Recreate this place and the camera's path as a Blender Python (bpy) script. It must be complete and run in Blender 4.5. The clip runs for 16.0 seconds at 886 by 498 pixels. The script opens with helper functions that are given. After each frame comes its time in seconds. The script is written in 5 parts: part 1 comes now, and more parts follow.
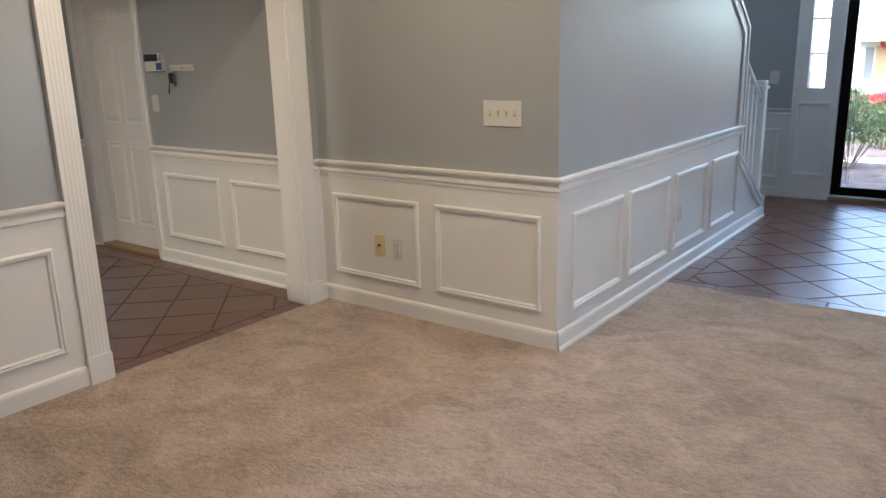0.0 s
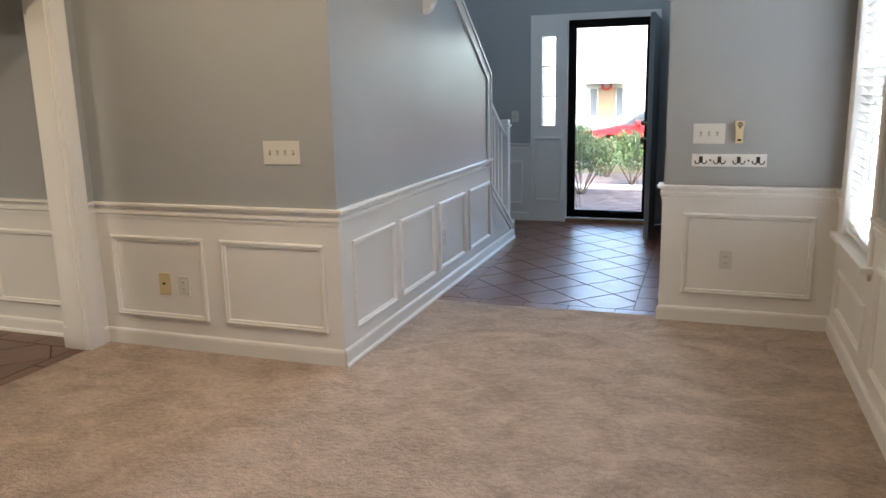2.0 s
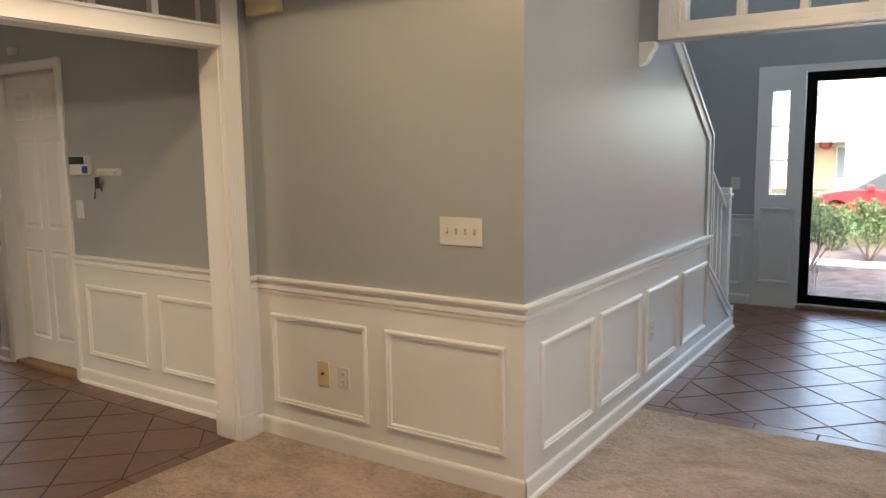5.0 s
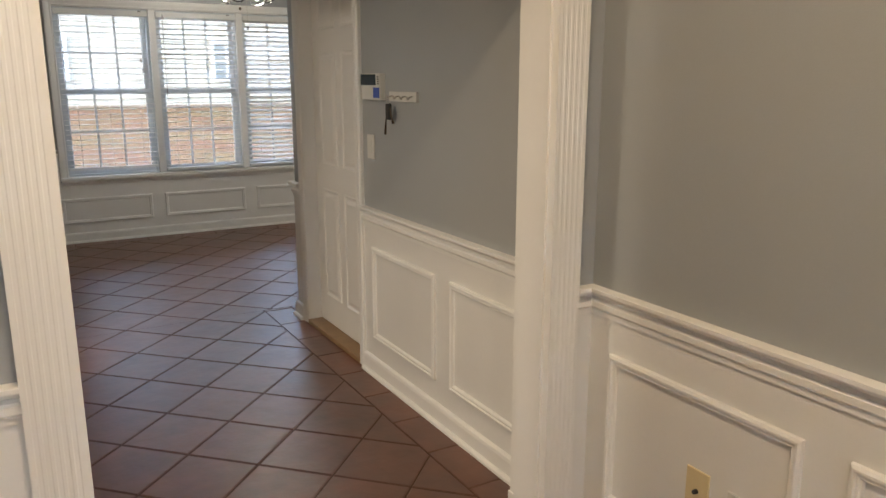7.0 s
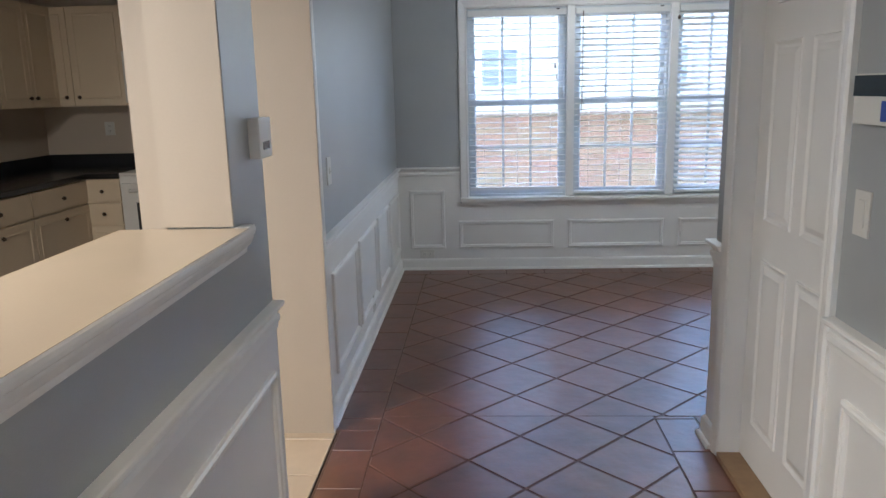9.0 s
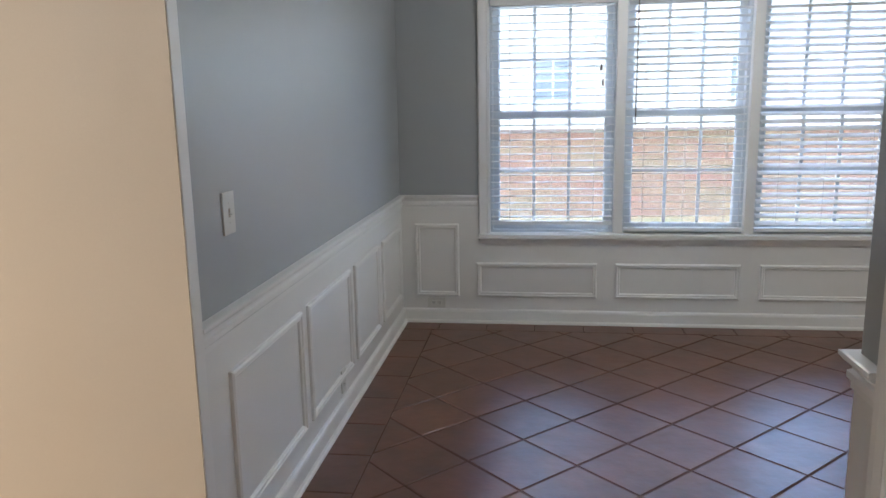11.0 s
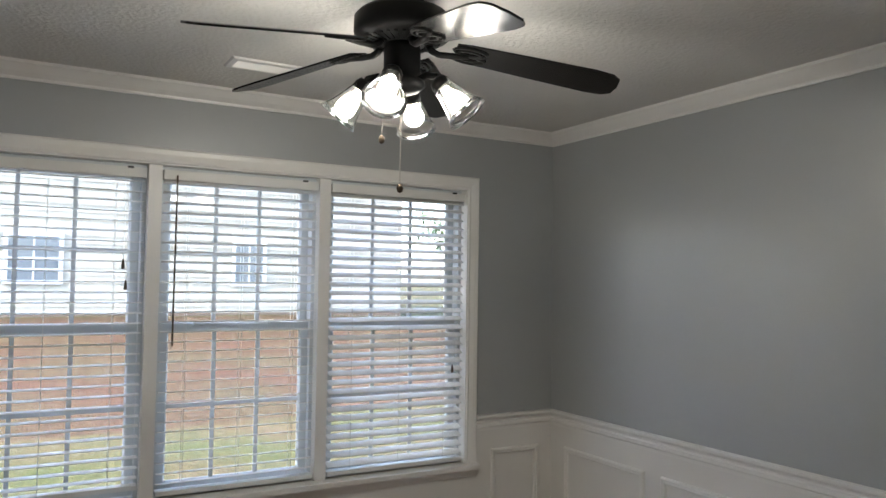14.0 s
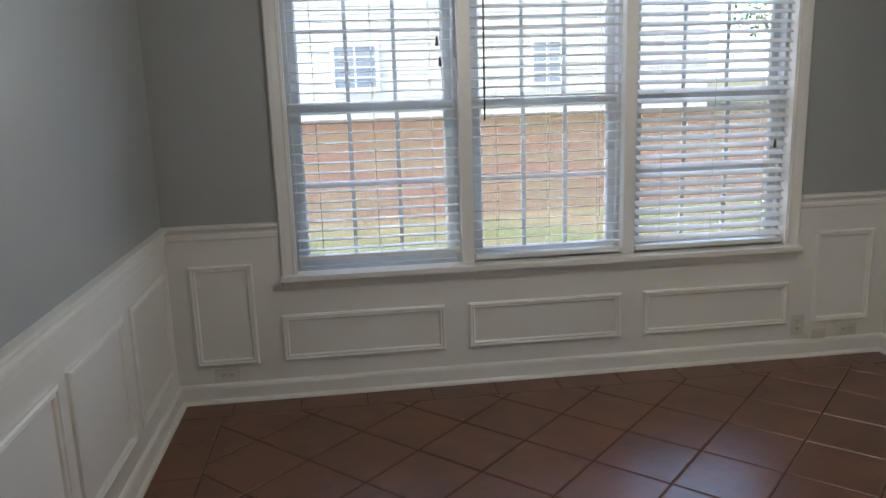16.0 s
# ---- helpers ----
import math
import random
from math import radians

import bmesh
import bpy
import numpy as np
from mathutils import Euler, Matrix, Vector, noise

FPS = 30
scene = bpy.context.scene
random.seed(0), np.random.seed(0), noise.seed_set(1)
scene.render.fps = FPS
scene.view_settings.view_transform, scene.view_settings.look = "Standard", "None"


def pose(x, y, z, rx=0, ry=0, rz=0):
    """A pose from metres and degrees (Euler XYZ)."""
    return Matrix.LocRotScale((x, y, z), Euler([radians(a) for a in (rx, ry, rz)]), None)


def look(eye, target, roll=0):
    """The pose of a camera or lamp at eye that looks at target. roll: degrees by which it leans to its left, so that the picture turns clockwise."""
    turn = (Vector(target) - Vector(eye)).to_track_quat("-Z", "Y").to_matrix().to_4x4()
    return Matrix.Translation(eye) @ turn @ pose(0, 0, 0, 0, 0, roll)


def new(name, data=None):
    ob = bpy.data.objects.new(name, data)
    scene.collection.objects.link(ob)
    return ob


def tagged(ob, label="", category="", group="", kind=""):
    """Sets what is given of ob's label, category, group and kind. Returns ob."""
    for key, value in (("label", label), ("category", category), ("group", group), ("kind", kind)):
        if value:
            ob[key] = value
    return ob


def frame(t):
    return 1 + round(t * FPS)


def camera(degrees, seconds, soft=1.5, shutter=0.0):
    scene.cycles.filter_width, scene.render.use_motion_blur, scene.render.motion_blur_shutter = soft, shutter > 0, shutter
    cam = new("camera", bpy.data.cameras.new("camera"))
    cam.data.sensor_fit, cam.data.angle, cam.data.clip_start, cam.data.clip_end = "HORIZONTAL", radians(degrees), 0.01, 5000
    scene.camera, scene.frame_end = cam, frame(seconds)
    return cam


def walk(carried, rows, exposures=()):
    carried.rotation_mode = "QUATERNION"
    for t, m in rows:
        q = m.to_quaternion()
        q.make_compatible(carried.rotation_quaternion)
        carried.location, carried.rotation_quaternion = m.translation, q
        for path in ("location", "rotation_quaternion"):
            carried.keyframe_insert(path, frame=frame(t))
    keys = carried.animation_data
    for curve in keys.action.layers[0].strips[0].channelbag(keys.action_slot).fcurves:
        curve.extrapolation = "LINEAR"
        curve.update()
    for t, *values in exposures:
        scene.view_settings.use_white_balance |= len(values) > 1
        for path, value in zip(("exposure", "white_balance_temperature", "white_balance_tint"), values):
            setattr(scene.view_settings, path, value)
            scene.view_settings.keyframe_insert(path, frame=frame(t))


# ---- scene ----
cam = camera(61.0, 16.0)
PATH = [
    (0, (0.06, 0.145, 1.405), (-1.109, 1.691, 0.911), -1.5),
    (0.5, (0.095, -0.026, 1.405), (-0.986, 1.58, 0.905), -1.8),
    (1, (0.137, -0.166, 1.416), (-0.783, 1.53, 0.889), -2.6),
    (1.5, (0.169, -0.185, 1.414), (-0.561, 1.606, 0.903), -1.9),
    (2, (0.186, -0.195, 1.437), (-0.464, 1.651, 1.024), -1.2),
    (2.5, (0.192, -0.183, 1.481), (-0.437, 1.697, 1.223), -0.7),
    (3, (0.208, -0.17, 1.507), (-0.435, 1.72, 1.386), -0.6),
    (3.2, (0.212, -0.154, 1.517), (-0.443, 1.734, 1.434), -0.5),
    (5.3, (-0.352, 0.723, 1.482), (-1.576, 2.274, 1.173), -0.7),
    (5.5, (-0.479, 0.866, 1.48), (-1.788, 2.342, 1.152), -0.5),
    (6, (-0.818, 1.171, 1.448), (-2.24, 2.53, 1.086), -0.5),
    (6.5, (-1.134, 1.527, 1.448), (-2.724, 2.67, 1.041), -0.1),
    (7, (-1.484, 1.739, 1.452), (-3.175, 2.712, 1.013), 0.0),
    (7.5, (-1.847, 1.964, 1.458), (-3.629, 2.748, 1.0), -0.2),
    (8, (-2.191, 2.177, 1.475), (-4.083, 2.648, 1.029), 0.1),
    (8.5, (-2.547, 2.261, 1.471), (-4.489, 2.483, 1.048), -0.7),
    (9, (-2.882, 2.3, 1.469), (-4.835, 2.191, 1.052), -1.4),
    (9.2, (-3.011, 2.324, 1.472), (-4.953, 2.083, 1.056), -1.4),
    (11.3, (-4.364, 2.52, 1.414), (-6.314, 2.269, 1.045), -0.9),
    (11.5, (-4.495, 2.482, 1.43), (-6.453, 2.335, 1.047), -1.1),
    (12, (-4.775, 2.519, 1.478), (-6.732, 2.691, 1.104), -0.9),
    (12.5, (-5.084, 2.58, 1.435), (-7.024, 2.963, 1.138), 0.3),
    (13, (-5.327, 2.495, 1.466), (-7.167, 3.232, 1.196), 1.0),
    (13.5, (-5.47, 2.431, 1.471), (-7.194, 3.432, 1.317), 0.6),
    (14, (-5.464, 2.473, 1.565), (-7.202, 3.458, 1.655), 0.8),
    (14.5, (-5.464, 2.478, 1.57), (-7.264, 3.315, 1.812), -0.3),
    (15, (-5.469, 2.474, 1.57), (-7.386, 3.03, 1.699), -0.6),
    (15.5, (-5.508, 2.396, 1.491), (-7.468, 2.78, 1.401), -0.9),
    (16, (-5.504, 2.437, 1.419), (-7.445, 2.681, 1.002), -1.8),
]
walk(cam, [(t, look(eye, target, roll)) for t, eye, target, roll in PATH], [(0, 3.95, 6050, 8), (3, 3.9, 6650, 8), (6, 3.95, 7250, 9), (8, 4.1, 5700, 8), (9, 4.3, 5400, 8), (12, 4.2, 6000, 8), (13.5, 3.9, 6250, 8), (14.5, 3.65, 6300, 8), (16, 3.85, 6250, 8)])

# ---- light and sky ----
world = bpy.data.worlds.new("sky")
scene.world = world
world.use_nodes = True
wn = world.node_tree
sky = wn.nodes.new("ShaderNodeTexSky")
sky.sky_type = 'NISHITA'
sky.sun_disc = False
sky.sun_elevation = radians(52)
sky.sun_rotation = radians(175)
sky.air_density, sky.dust_density, sky.ozone_density = 1.0, 3.0, 1.0
bgn = wn.nodes["Background"]
bgn.inputs["Strength"].default_value = 0.15
wn.links.new(sky.outputs[0], bgn.inputs["Color"])


def lamp(name, kind, power, color, m, size=0.1, spread=None):
    d = bpy.data.lights.new(name, kind)
    d.energy, d.color = power, color
    if kind == 'AREA':
        d.shape, d.size = ('DISK', size) if spread is None else ('RECTANGLE', size)
        d.size_y = spread or size
    elif kind == 'SUN':
        d.angle = size
    elif kind == 'SPOT':
        d.shadow_soft_size, d.spot_size, d.spot_blend = size, radians(172), 0.7
    else:
        d.shadow_soft_size = size
    ob = new(name, d)
    ob.matrix_world = m
    return ob


lamp("sun", 'SUN', 0.6, (1.0, 0.95, 0.88), look((2, -20, 26), (0, 0, 0)), radians(12))
WARM, NEUTRAL = (1.0, 0.73, 0.46), (1.0, 0.95, 0.87)
FAN_POWER = 0.32
for x, power in ((-2.22, 1.45), (-1.2, 0.95)):
    lamp("tray_light_beam", 'AREA', power, (1.0, 0.76, 0.50), look((x, 2.07, 2.685), (x, 2.07, 0)), 0.14)
lamp("can_light_beam", 'AREA', 0.38, WARM, look((-0.752, 3.838, 2.425), (-0.752, 3.838, 0)), 0.1)
lamp("kitchen_lamp_light", 'AREA', 5.0, (1.0, 0.87, 0.70), look((-4.0, 0.2, 2.315), (-4.0, 0.2, 0)), 0.3)

# stands in for sky through an unseen high opening over the front door
lamp("upper_window_daylight", 'AREA', 6.0, (0.70, 0.85, 1.0), look((-0.97, 7.90, 3.8), (-0.97, 0, 3.8)), 0.8, 1.3)
lamp("east_window_daylight", 'AREA', 2.2, (0.90, 0.95, 1.0), look((1.06, 3.978, 1.335), (-3, 3.978, 1.335)), 0.72, 1.42)
# fill lamp in an added window that stays out of view
lamp("unseen_side_window_fill", 'AREA', 0.35, (0.86, 0.93, 1.0), look((0.90, 1.65, 1.48), (-3, 1.65, 1.48)), 1.4, 1.1)

# ---- materials ----


def material(name, color, rough=0.5, metal=0.0, grain=0.0, scale=40.0, bump=0.0, bump_scale=200.0, color2=None, mix_scale=3.0, spec=0.5,
             emit=None, power=0.0, trans=0.0, per_object=0.0, detail=4.0, coat=0.0, rough_var=0.0):
    m = bpy.data.materials.new(name)
    m.use_nodes = True
    t = m.node_tree
    b = t.nodes["Principled BSDF"]
    b.inputs["Roughness"].default_value = rough
    b.inputs["Metallic"].default_value = metal
    b.inputs["Specular IOR Level"].default_value = spec
    b.inputs["Transmission Weight"].default_value = trans
    b.inputs["Coat Weight"].default_value = coat
    co = t.nodes.new("ShaderNodeTexCoord").outputs["Object"]
    if per_object:
        info = t.nodes.new("ShaderNodeObjectInfo")
        sh = t.nodes.new("ShaderNodeVectorMath")
        sh.operation = 'MULTIPLY_ADD'
        cmb = t.nodes.new("ShaderNodeCombineXYZ")
        for k in range(3):
            t.links.new(info.outputs["Random"], cmb.inputs[k])
        t.links.new(cmb.outputs[0], sh.inputs[0])
        sh.inputs[1].default_value = (31, 17, 23)
        t.links.new(co, sh.inputs[2])
        co = sh.outputs[0]
    col = None

    def tex(s, d=4.0):
        n = t.nodes.new("ShaderNodeTexNoise")
        n.inputs["Scale"].default_value = s
        n.inputs["Detail"].default_value = d
        t.links.new(co, n.inputs["Vector"])
        return n.outputs["Fac"]

    c2 = color2 or color
    ramp = t.nodes.new("ShaderNodeMix")
    ramp.data_type = 'RGBA'
    ramp.inputs["A"].default_value = (*color, 1)
    ramp.inputs["B"].default_value = (*c2, 1)
    mr = t.nodes.new("ShaderNodeMapRange")
    mr.inputs["From Min"].default_value, mr.inputs["From Max"].default_value = 0.32, 0.68
    t.links.new(tex(mix_scale, detail), mr.inputs["Value"])
    t.links.new(mr.outputs[0], ramp.inputs["Factor"])
    col = ramp.outputs["Result"]
    if grain or per_object:
        hsv = t.nodes.new("ShaderNodeHueSaturation")
        t.links.new(col, hsv.inputs["Color"])
        add = t.nodes.new("ShaderNodeMath")
        add.operation = 'MULTIPLY_ADD'
        t.links.new(tex(scale, 3.0), add.inputs[0])
        add.inputs[1].default_value = grain
        add.inputs[2].default_value = 1 - grain / 2
        val = add.outputs[0]
        if per_object:
            a2 = t.nodes.new("ShaderNodeMath")
            a2.operation = 'MULTIPLY_ADD'
            t.links.new(info.outputs["Random"], a2.inputs[0])
            a2.inputs[1].default_value = per_object
            t.links.new(val, a2.inputs[2])
            val = a2.outputs[0]
        t.links.new(val, hsv.inputs["Value"])
        col = hsv.outputs[0]
    t.links.new(col, b.inputs["Base Color"])
    if rough_var:
        rv = t.nodes.new("ShaderNodeMath")
        rv.operation = 'MULTIPLY_ADD'
        t.links.new(tex(mix_scale * 2.3, 5.0), rv.inputs[0])
        rv.inputs[1].default_value = rough_var
        rv.inputs[2].default_value = rough - rough_var / 2
        t.links.new(rv.outputs[0], b.inputs["Roughness"])
    if bump:
        bn = t.nodes.new("ShaderNodeBump")
        bn.inputs["Strength"].default_value = 1.0
        bn.inputs["Distance"].default_value = bump
        t.links.new(tex(bump_scale, 4.0), bn.inputs["Height"])
        t.links.new(bn.outputs[0], b.inputs["Normal"])
    if emit:
        b.inputs["Emission Color"].default_value = (*emit, 1)
        b.inputs["Emission Strength"].default_value = power
    return m




def carpet_pile(name, light, dark):
    """Cut pile: brushed patches a hand wide, short slanting strokes and fine tufts."""
    m = bpy.data.materials.new(name)
    m.use_nodes = True
    t = m.node_tree
    b = t.nodes["Principled BSDF"]
    b.inputs["Roughness"].default_value, b.inputs["Specular IOR Level"].default_value = 1.0, 0.05
    b.inputs["Sheen Weight"].default_value, b.inputs["Sheen Roughness"].default_value = 0.15, 0.5
    co = t.nodes.new("ShaderNodeTexCoord").outputs["Object"]

    def noise_at(scale, size, turn, detail, bend):
        mp = t.nodes.new("ShaderNodeMapping")
        mp.inputs["Scale"].default_value, mp.inputs["Rotation"].default_value = scale, (0, 0, radians(turn))
        n = t.nodes.new("ShaderNodeTexNoise")
        n.inputs["Scale"].default_value, n.inputs["Detail"].default_value, n.inputs["Distortion"].default_value = size, detail, bend
        t.links.new(co, mp.inputs["Vector"])
        t.links.new(mp.outputs[0], n.inputs["Vector"])
        return n.outputs["Fac"]

    def mixed(a, b_, k):
        n = t.nodes.new("ShaderNodeMath")
        n.operation = 'MULTIPLY_ADD'
        t.links.new(a, n.inputs[0])
        n.inputs[1].default_value = k
        if b_ is None:
            n.inputs[2].default_value = 0.5 - k / 2
        else:
            t.links.new(b_, n.inputs[2])
        return n.outputs[0]

    patches = noise_at((1, 1.3, 1), 3.6, 25, 6.0, 1.0)
    strokes = noise_at((1, 1.5, 1), 30.0, -32, 6.0, 0.6)
    tufts = noise_at((1, 1, 1), 170.0, 0, 3.0, 0.0)
    shade = mixed(tufts, mixed(strokes, mixed(patches, None, 1.3), 1.0), 1.2)
    mr = t.nodes.new("ShaderNodeMapRange")
    mr.inputs["From Min"].default_value, mr.inputs["From Max"].default_value = 1.22, 1.98
    t.links.new(shade, mr.inputs["Value"])
    mx = t.nodes.new("ShaderNodeMix")
    mx.data_type = 'RGBA'
    mx.inputs["A"].default_value, mx.inputs["B"].default_value = (*dark, 1), (*light, 1)
    t.links.new(mr.outputs[0], mx.inputs["Factor"])
    t.links.new(mx.outputs["Result"], b.inputs["Base Color"])
    bn = t.nodes.new("ShaderNodeBump")
    bn.inputs["Strength"].default_value, bn.inputs["Distance"].default_value = 1.0, 0.024
    t.links.new(mixed(tufts, strokes, 0.5), bn.inputs["Height"])
    t.links.new(bn.outputs[0], b.inputs["Normal"])
    return m


M = {}
M["grey"] = material("grey_wall_paint", (0.352, 0.366, 0.374), 0.33, grain=0.05, scale=160, bump=0.0004, bump_scale=260, color2=(0.335, 0.35, 0.358), mix_scale=1.2, rough_var=0.06, spec=1.0)
M["white"] = material("white_trim_paint", (0.80, 0.79, 0.765), 0.34, grain=0.03, scale=60, bump=0.0002, bump_scale=90, color2=(0.77, 0.76, 0.735), mix_scale=2.0, rough_var=0.1)
M["wains"] = material("white_wainscot_paint", (0.78, 0.77, 0.745), 0.34, grain=0.04, scale=120, bump=0.0003, bump_scale=240, color2=(0.73, 0.72, 0.695), mix_scale=1.5)
M["ceil"] = material("stippled_ceiling", (0.70, 0.685, 0.65), 0.9, grain=0.06, scale=60, bump=0.006, bump_scale=55, color2=(0.66, 0.645, 0.61), mix_scale=2)
M["carpet"] = carpet_pile("beige_carpet_pile", (0.72, 0.575, 0.475), (0.36, 0.275, 0.215))
M["tile"] = material("brown_slate_tile", (0.140, 0.049, 0.022), 0.335, grain=0.4, scale=14, bump=0.0035, bump_scale=8, color2=(0.09, 0.033, 0.016), mix_scale=5, per_object=0.25, rough_var=0.08, spec=1.0)
M["grout"] = material("brown_grout", (0.10, 0.056, 0.036), 0.9, grain=0.3, scale=90, bump=0.001, bump_scale=150)
M["cream"] = material("cream_floor_tile", (0.55, 0.43, 0.30), 0.35, grain=0.12, scale=18, color2=(0.48, 0.37, 0.26), mix_scale=4, per_object=0.1)
# this beige carries the warm kitchen lamplight in its colour
M["beige"] = material("warm_lit_kitchen_paint", (0.52, 0.44, 0.35), 0.5, grain=0.05, scale=150, bump=0.0003, bump_scale=250, color2=(0.49, 0.415, 0.33), mix_scale=1.3)
M["counter"] = material("beige_ledge_laminate", (0.46, 0.365, 0.265), 0.28, grain=0.1, scale=220, color2=(0.42, 0.335, 0.24), mix_scale=3)
M["shade"] = material("clear_shade_glass", (0.95, 0.95, 0.93), 0.06, trans=1.0, rough_var=0.05)
M["glass"] = material("clear_glass", (1, 1, 1), 0.0, trans=1.0)
M["blind"] = material("white_blind_slat", (0.74, 0.74, 0.72), 0.45, grain=0.03, scale=50)
# white vinyl with the grey-blue of backlit shade put into its colour
M["vinyl"] = material("backlit_vinyl_sash", (0.62, 0.65, 0.67), 0.4, grain=0.03, scale=50)
M["black"] = material("black_metal", (0.004, 0.004, 0.004), 0.38, grain=0.2, scale=60, spec=0.08)
M["blade"] = material("black_lacquered_blade", (0.004, 0.004, 0.004), 0.22, grain=0.2, scale=60, spec=0.22)
M["chrome"] = material("brushed_nickel", (0.55, 0.53, 0.5), 0.3, metal=1.0, grain=0.1, scale=200)
M["plastic"] = material("white_plastic_plate", (0.64, 0.63, 0.585), 0.35, grain=0.02, scale=50)
M["almond"] = material("almond_plastic", (0.66, 0.55, 0.33), 0.4, grain=0.05, scale=60)
# tan stands in for the shade inside the switch slots
M["slot"] = material("shaded_toggle_slot", (0.36, 0.31, 0.24), 0.5, grain=0.05, scale=60)
M["dark"] = material("dark_slot", (0.02, 0.02, 0.02), 0.6)
M["bronze"] = material("antique_bronze", (0.10, 0.075, 0.055), 0.4, metal=1.0, grain=0.2, scale=100)
M["oak"] = material("oak_threshold", (0.30, 0.19, 0.10), 0.45, grain=0.3, scale=40, color2=(0.24, 0.15, 0.08), mix_scale=9)
M["cabinet"] = material("cream_cabinet_paint", (0.72, 0.60, 0.43), 0.4, grain=0.04, scale=70, color2=(0.69, 0.57, 0.41), mix_scale=2)
M["stone"] = material("black_speckled_counter", (0.014, 0.014, 0.015), 0.2, grain=0.8, scale=300, spec=0.5)
M["appliance"] = material("white_enamel", (0.75, 0.73, 0.69), 0.25, grain=0.02, scale=40)
M["doorpaint"] = material("blue_grey_door_paint", (0.20, 0.24, 0.27), 0.4, grain=0.05, scale=60)
M["bulb"] = material("lit_bulb", (1, 0.9, 0.75), 0.4, emit=(1.0, 0.88, 0.7), power=2.0)
M["dome"] = material("lit_frosted_dome", (1, 0.85, 0.6), 0.4, emit=(1.0, 0.70, 0.36), power=0.16)
M["lawn"] = material("winter_lawn", (0.044, 0.050, 0.020), 0.95, grain=0.6, scale=14, bump=0.03, bump_scale=20, color2=(0.066, 0.050, 0.028), mix_scale=0.9, spec=0.1)
M["straw"] = material("pine_straw_bank", (0.056, 0.031, 0.020), 0.95, grain=0.6, scale=18, bump=0.04, bump_scale=24, color2=(0.052, 0.040, 0.022), mix_scale=0.7, spec=0.1)
M["mulch"] = material("bark_mulch", (0.06, 0.045, 0.04), 0.95, grain=0.9, scale=22, bump=0.03, bump_scale=30, color2=(0.15, 0.12, 0.11), mix_scale=6, spec=0.1)
M["concrete"] = material("pale_concrete", (0.42, 0.40, 0.37), 0.85, grain=0.2, scale=30, bump=0.002, bump_scale=80, color2=(0.36, 0.34, 0.31), mix_scale=1.5)
M["asphalt"] = material("asphalt_road", (0.055, 0.055, 0.056), 0.9, grain=0.4, scale=60, bump=0.004, bump_scale=90, color2=(0.07, 0.07, 0.07), mix_scale=0.8)
M["siding"] = material("cream_vinyl_siding", (0.33, 0.30, 0.235), 0.55, grain=0.06, scale=6, color2=(0.305, 0.275, 0.215), mix_scale=0.6)
M["siding_white"] = material("white_vinyl_siding", (0.50, 0.50, 0.49), 0.55, grain=0.06, scale=6, color2=(0.46, 0.46, 0.45), mix_scale=0.6)
M["roof"] = material("grey_shingle", (0.10, 0.095, 0.09), 0.9, grain=0.5, scale=9, bump=0.01, bump_scale=14)
M["leaf"] = material("boxwood_leaf", (0.075, 0.115, 0.035), 0.55, grain=0.7, scale=9, color2=(0.05, 0.085, 0.025), mix_scale=4)
M["bark"] = material("rough_bark", (0.12, 0.085, 0.06), 0.9, grain=0.5, scale=30, bump=0.01, bump_scale=40)
M["carpaint"] = material("red_car_paint", (0.48, 0.02, 0.025), 0.25, grain=0.05, scale=30, coat=0.6)
M["carglass"] = material("tinted_car_glass", (0.05, 0.06, 0.065), 0.08, spec=0.6)
M["rubber"] = material("black_rubber", (0.02, 0.02, 0.02), 0.8)
M["screen"] = material("dark_lcd", (0.02, 0.03, 0.04), 0.15)
M["blue"] = material("blue_sticker", (0.02, 0.06, 0.35), 0.4)
M["wreath"] = material("red_wreath", (0.5, 0.06, 0.03), 0.8, grain=0.5, scale=20)
M["pane_dark"] = material("far_window_glass", (0.13, 0.145, 0.15), 0.12, spec=0.6)

# ---- building helpers ----


def box(bm, x0, x1, y0, y1, z0, z1):
    v = [bm.verts.new((x, y, z)) for x in (x0, x1) for y in (y0, y1) for z in (z0, z1)]
    for q in ((0, 1, 3, 2), (4, 6, 7, 5), (0, 4, 5, 1), (2, 3, 7, 6), (0, 2, 6, 4), (1, 5, 7, 3)):
        bm.faces.new([v[i] for i in q])


def mesh_from(name, bm, mat, smooth=False, bevel=0.0):
    if bevel:
        bmesh.ops.bevel(bm, geom=list(bm.edges), offset=bevel, segments=2, affect='EDGES', profile=0.7)
    bmesh.ops.recalc_face_normals(bm, faces=bm.faces)
    me = bpy.data.meshes.new(name)
    bm.to_mesh(me)
    bm.free()
    if smooth:
        me.shade_smooth()
    me.materials.append(mat)
    return me


def part(name, bm, mat, parent=None, label="", smooth=False, bevel=0.0):
    ob = new(name, mesh_from(name, bm, mat, smooth, bevel))
    if parent:
        ob.parent = parent
        ob.matrix_parent_inverse = parent.matrix_basis.inverted()
    if label:
        tagged(ob, label)
    return ob


def thing(name, place, label, category, group="", kind=""):
    ob = new(name)
    ob.empty_display_size = 0.05
    ob.matrix_basis = Matrix.Translation(place)
    return tagged(ob, label, category, group, kind)


def structure(name, bm, mat, label, category):
    return tagged(part(name, bm, mat), label, category, "", "structure")


def boxes(*bs):
    bm = bmesh.new()
    for b in bs:
        box(bm, *b)
    return bm


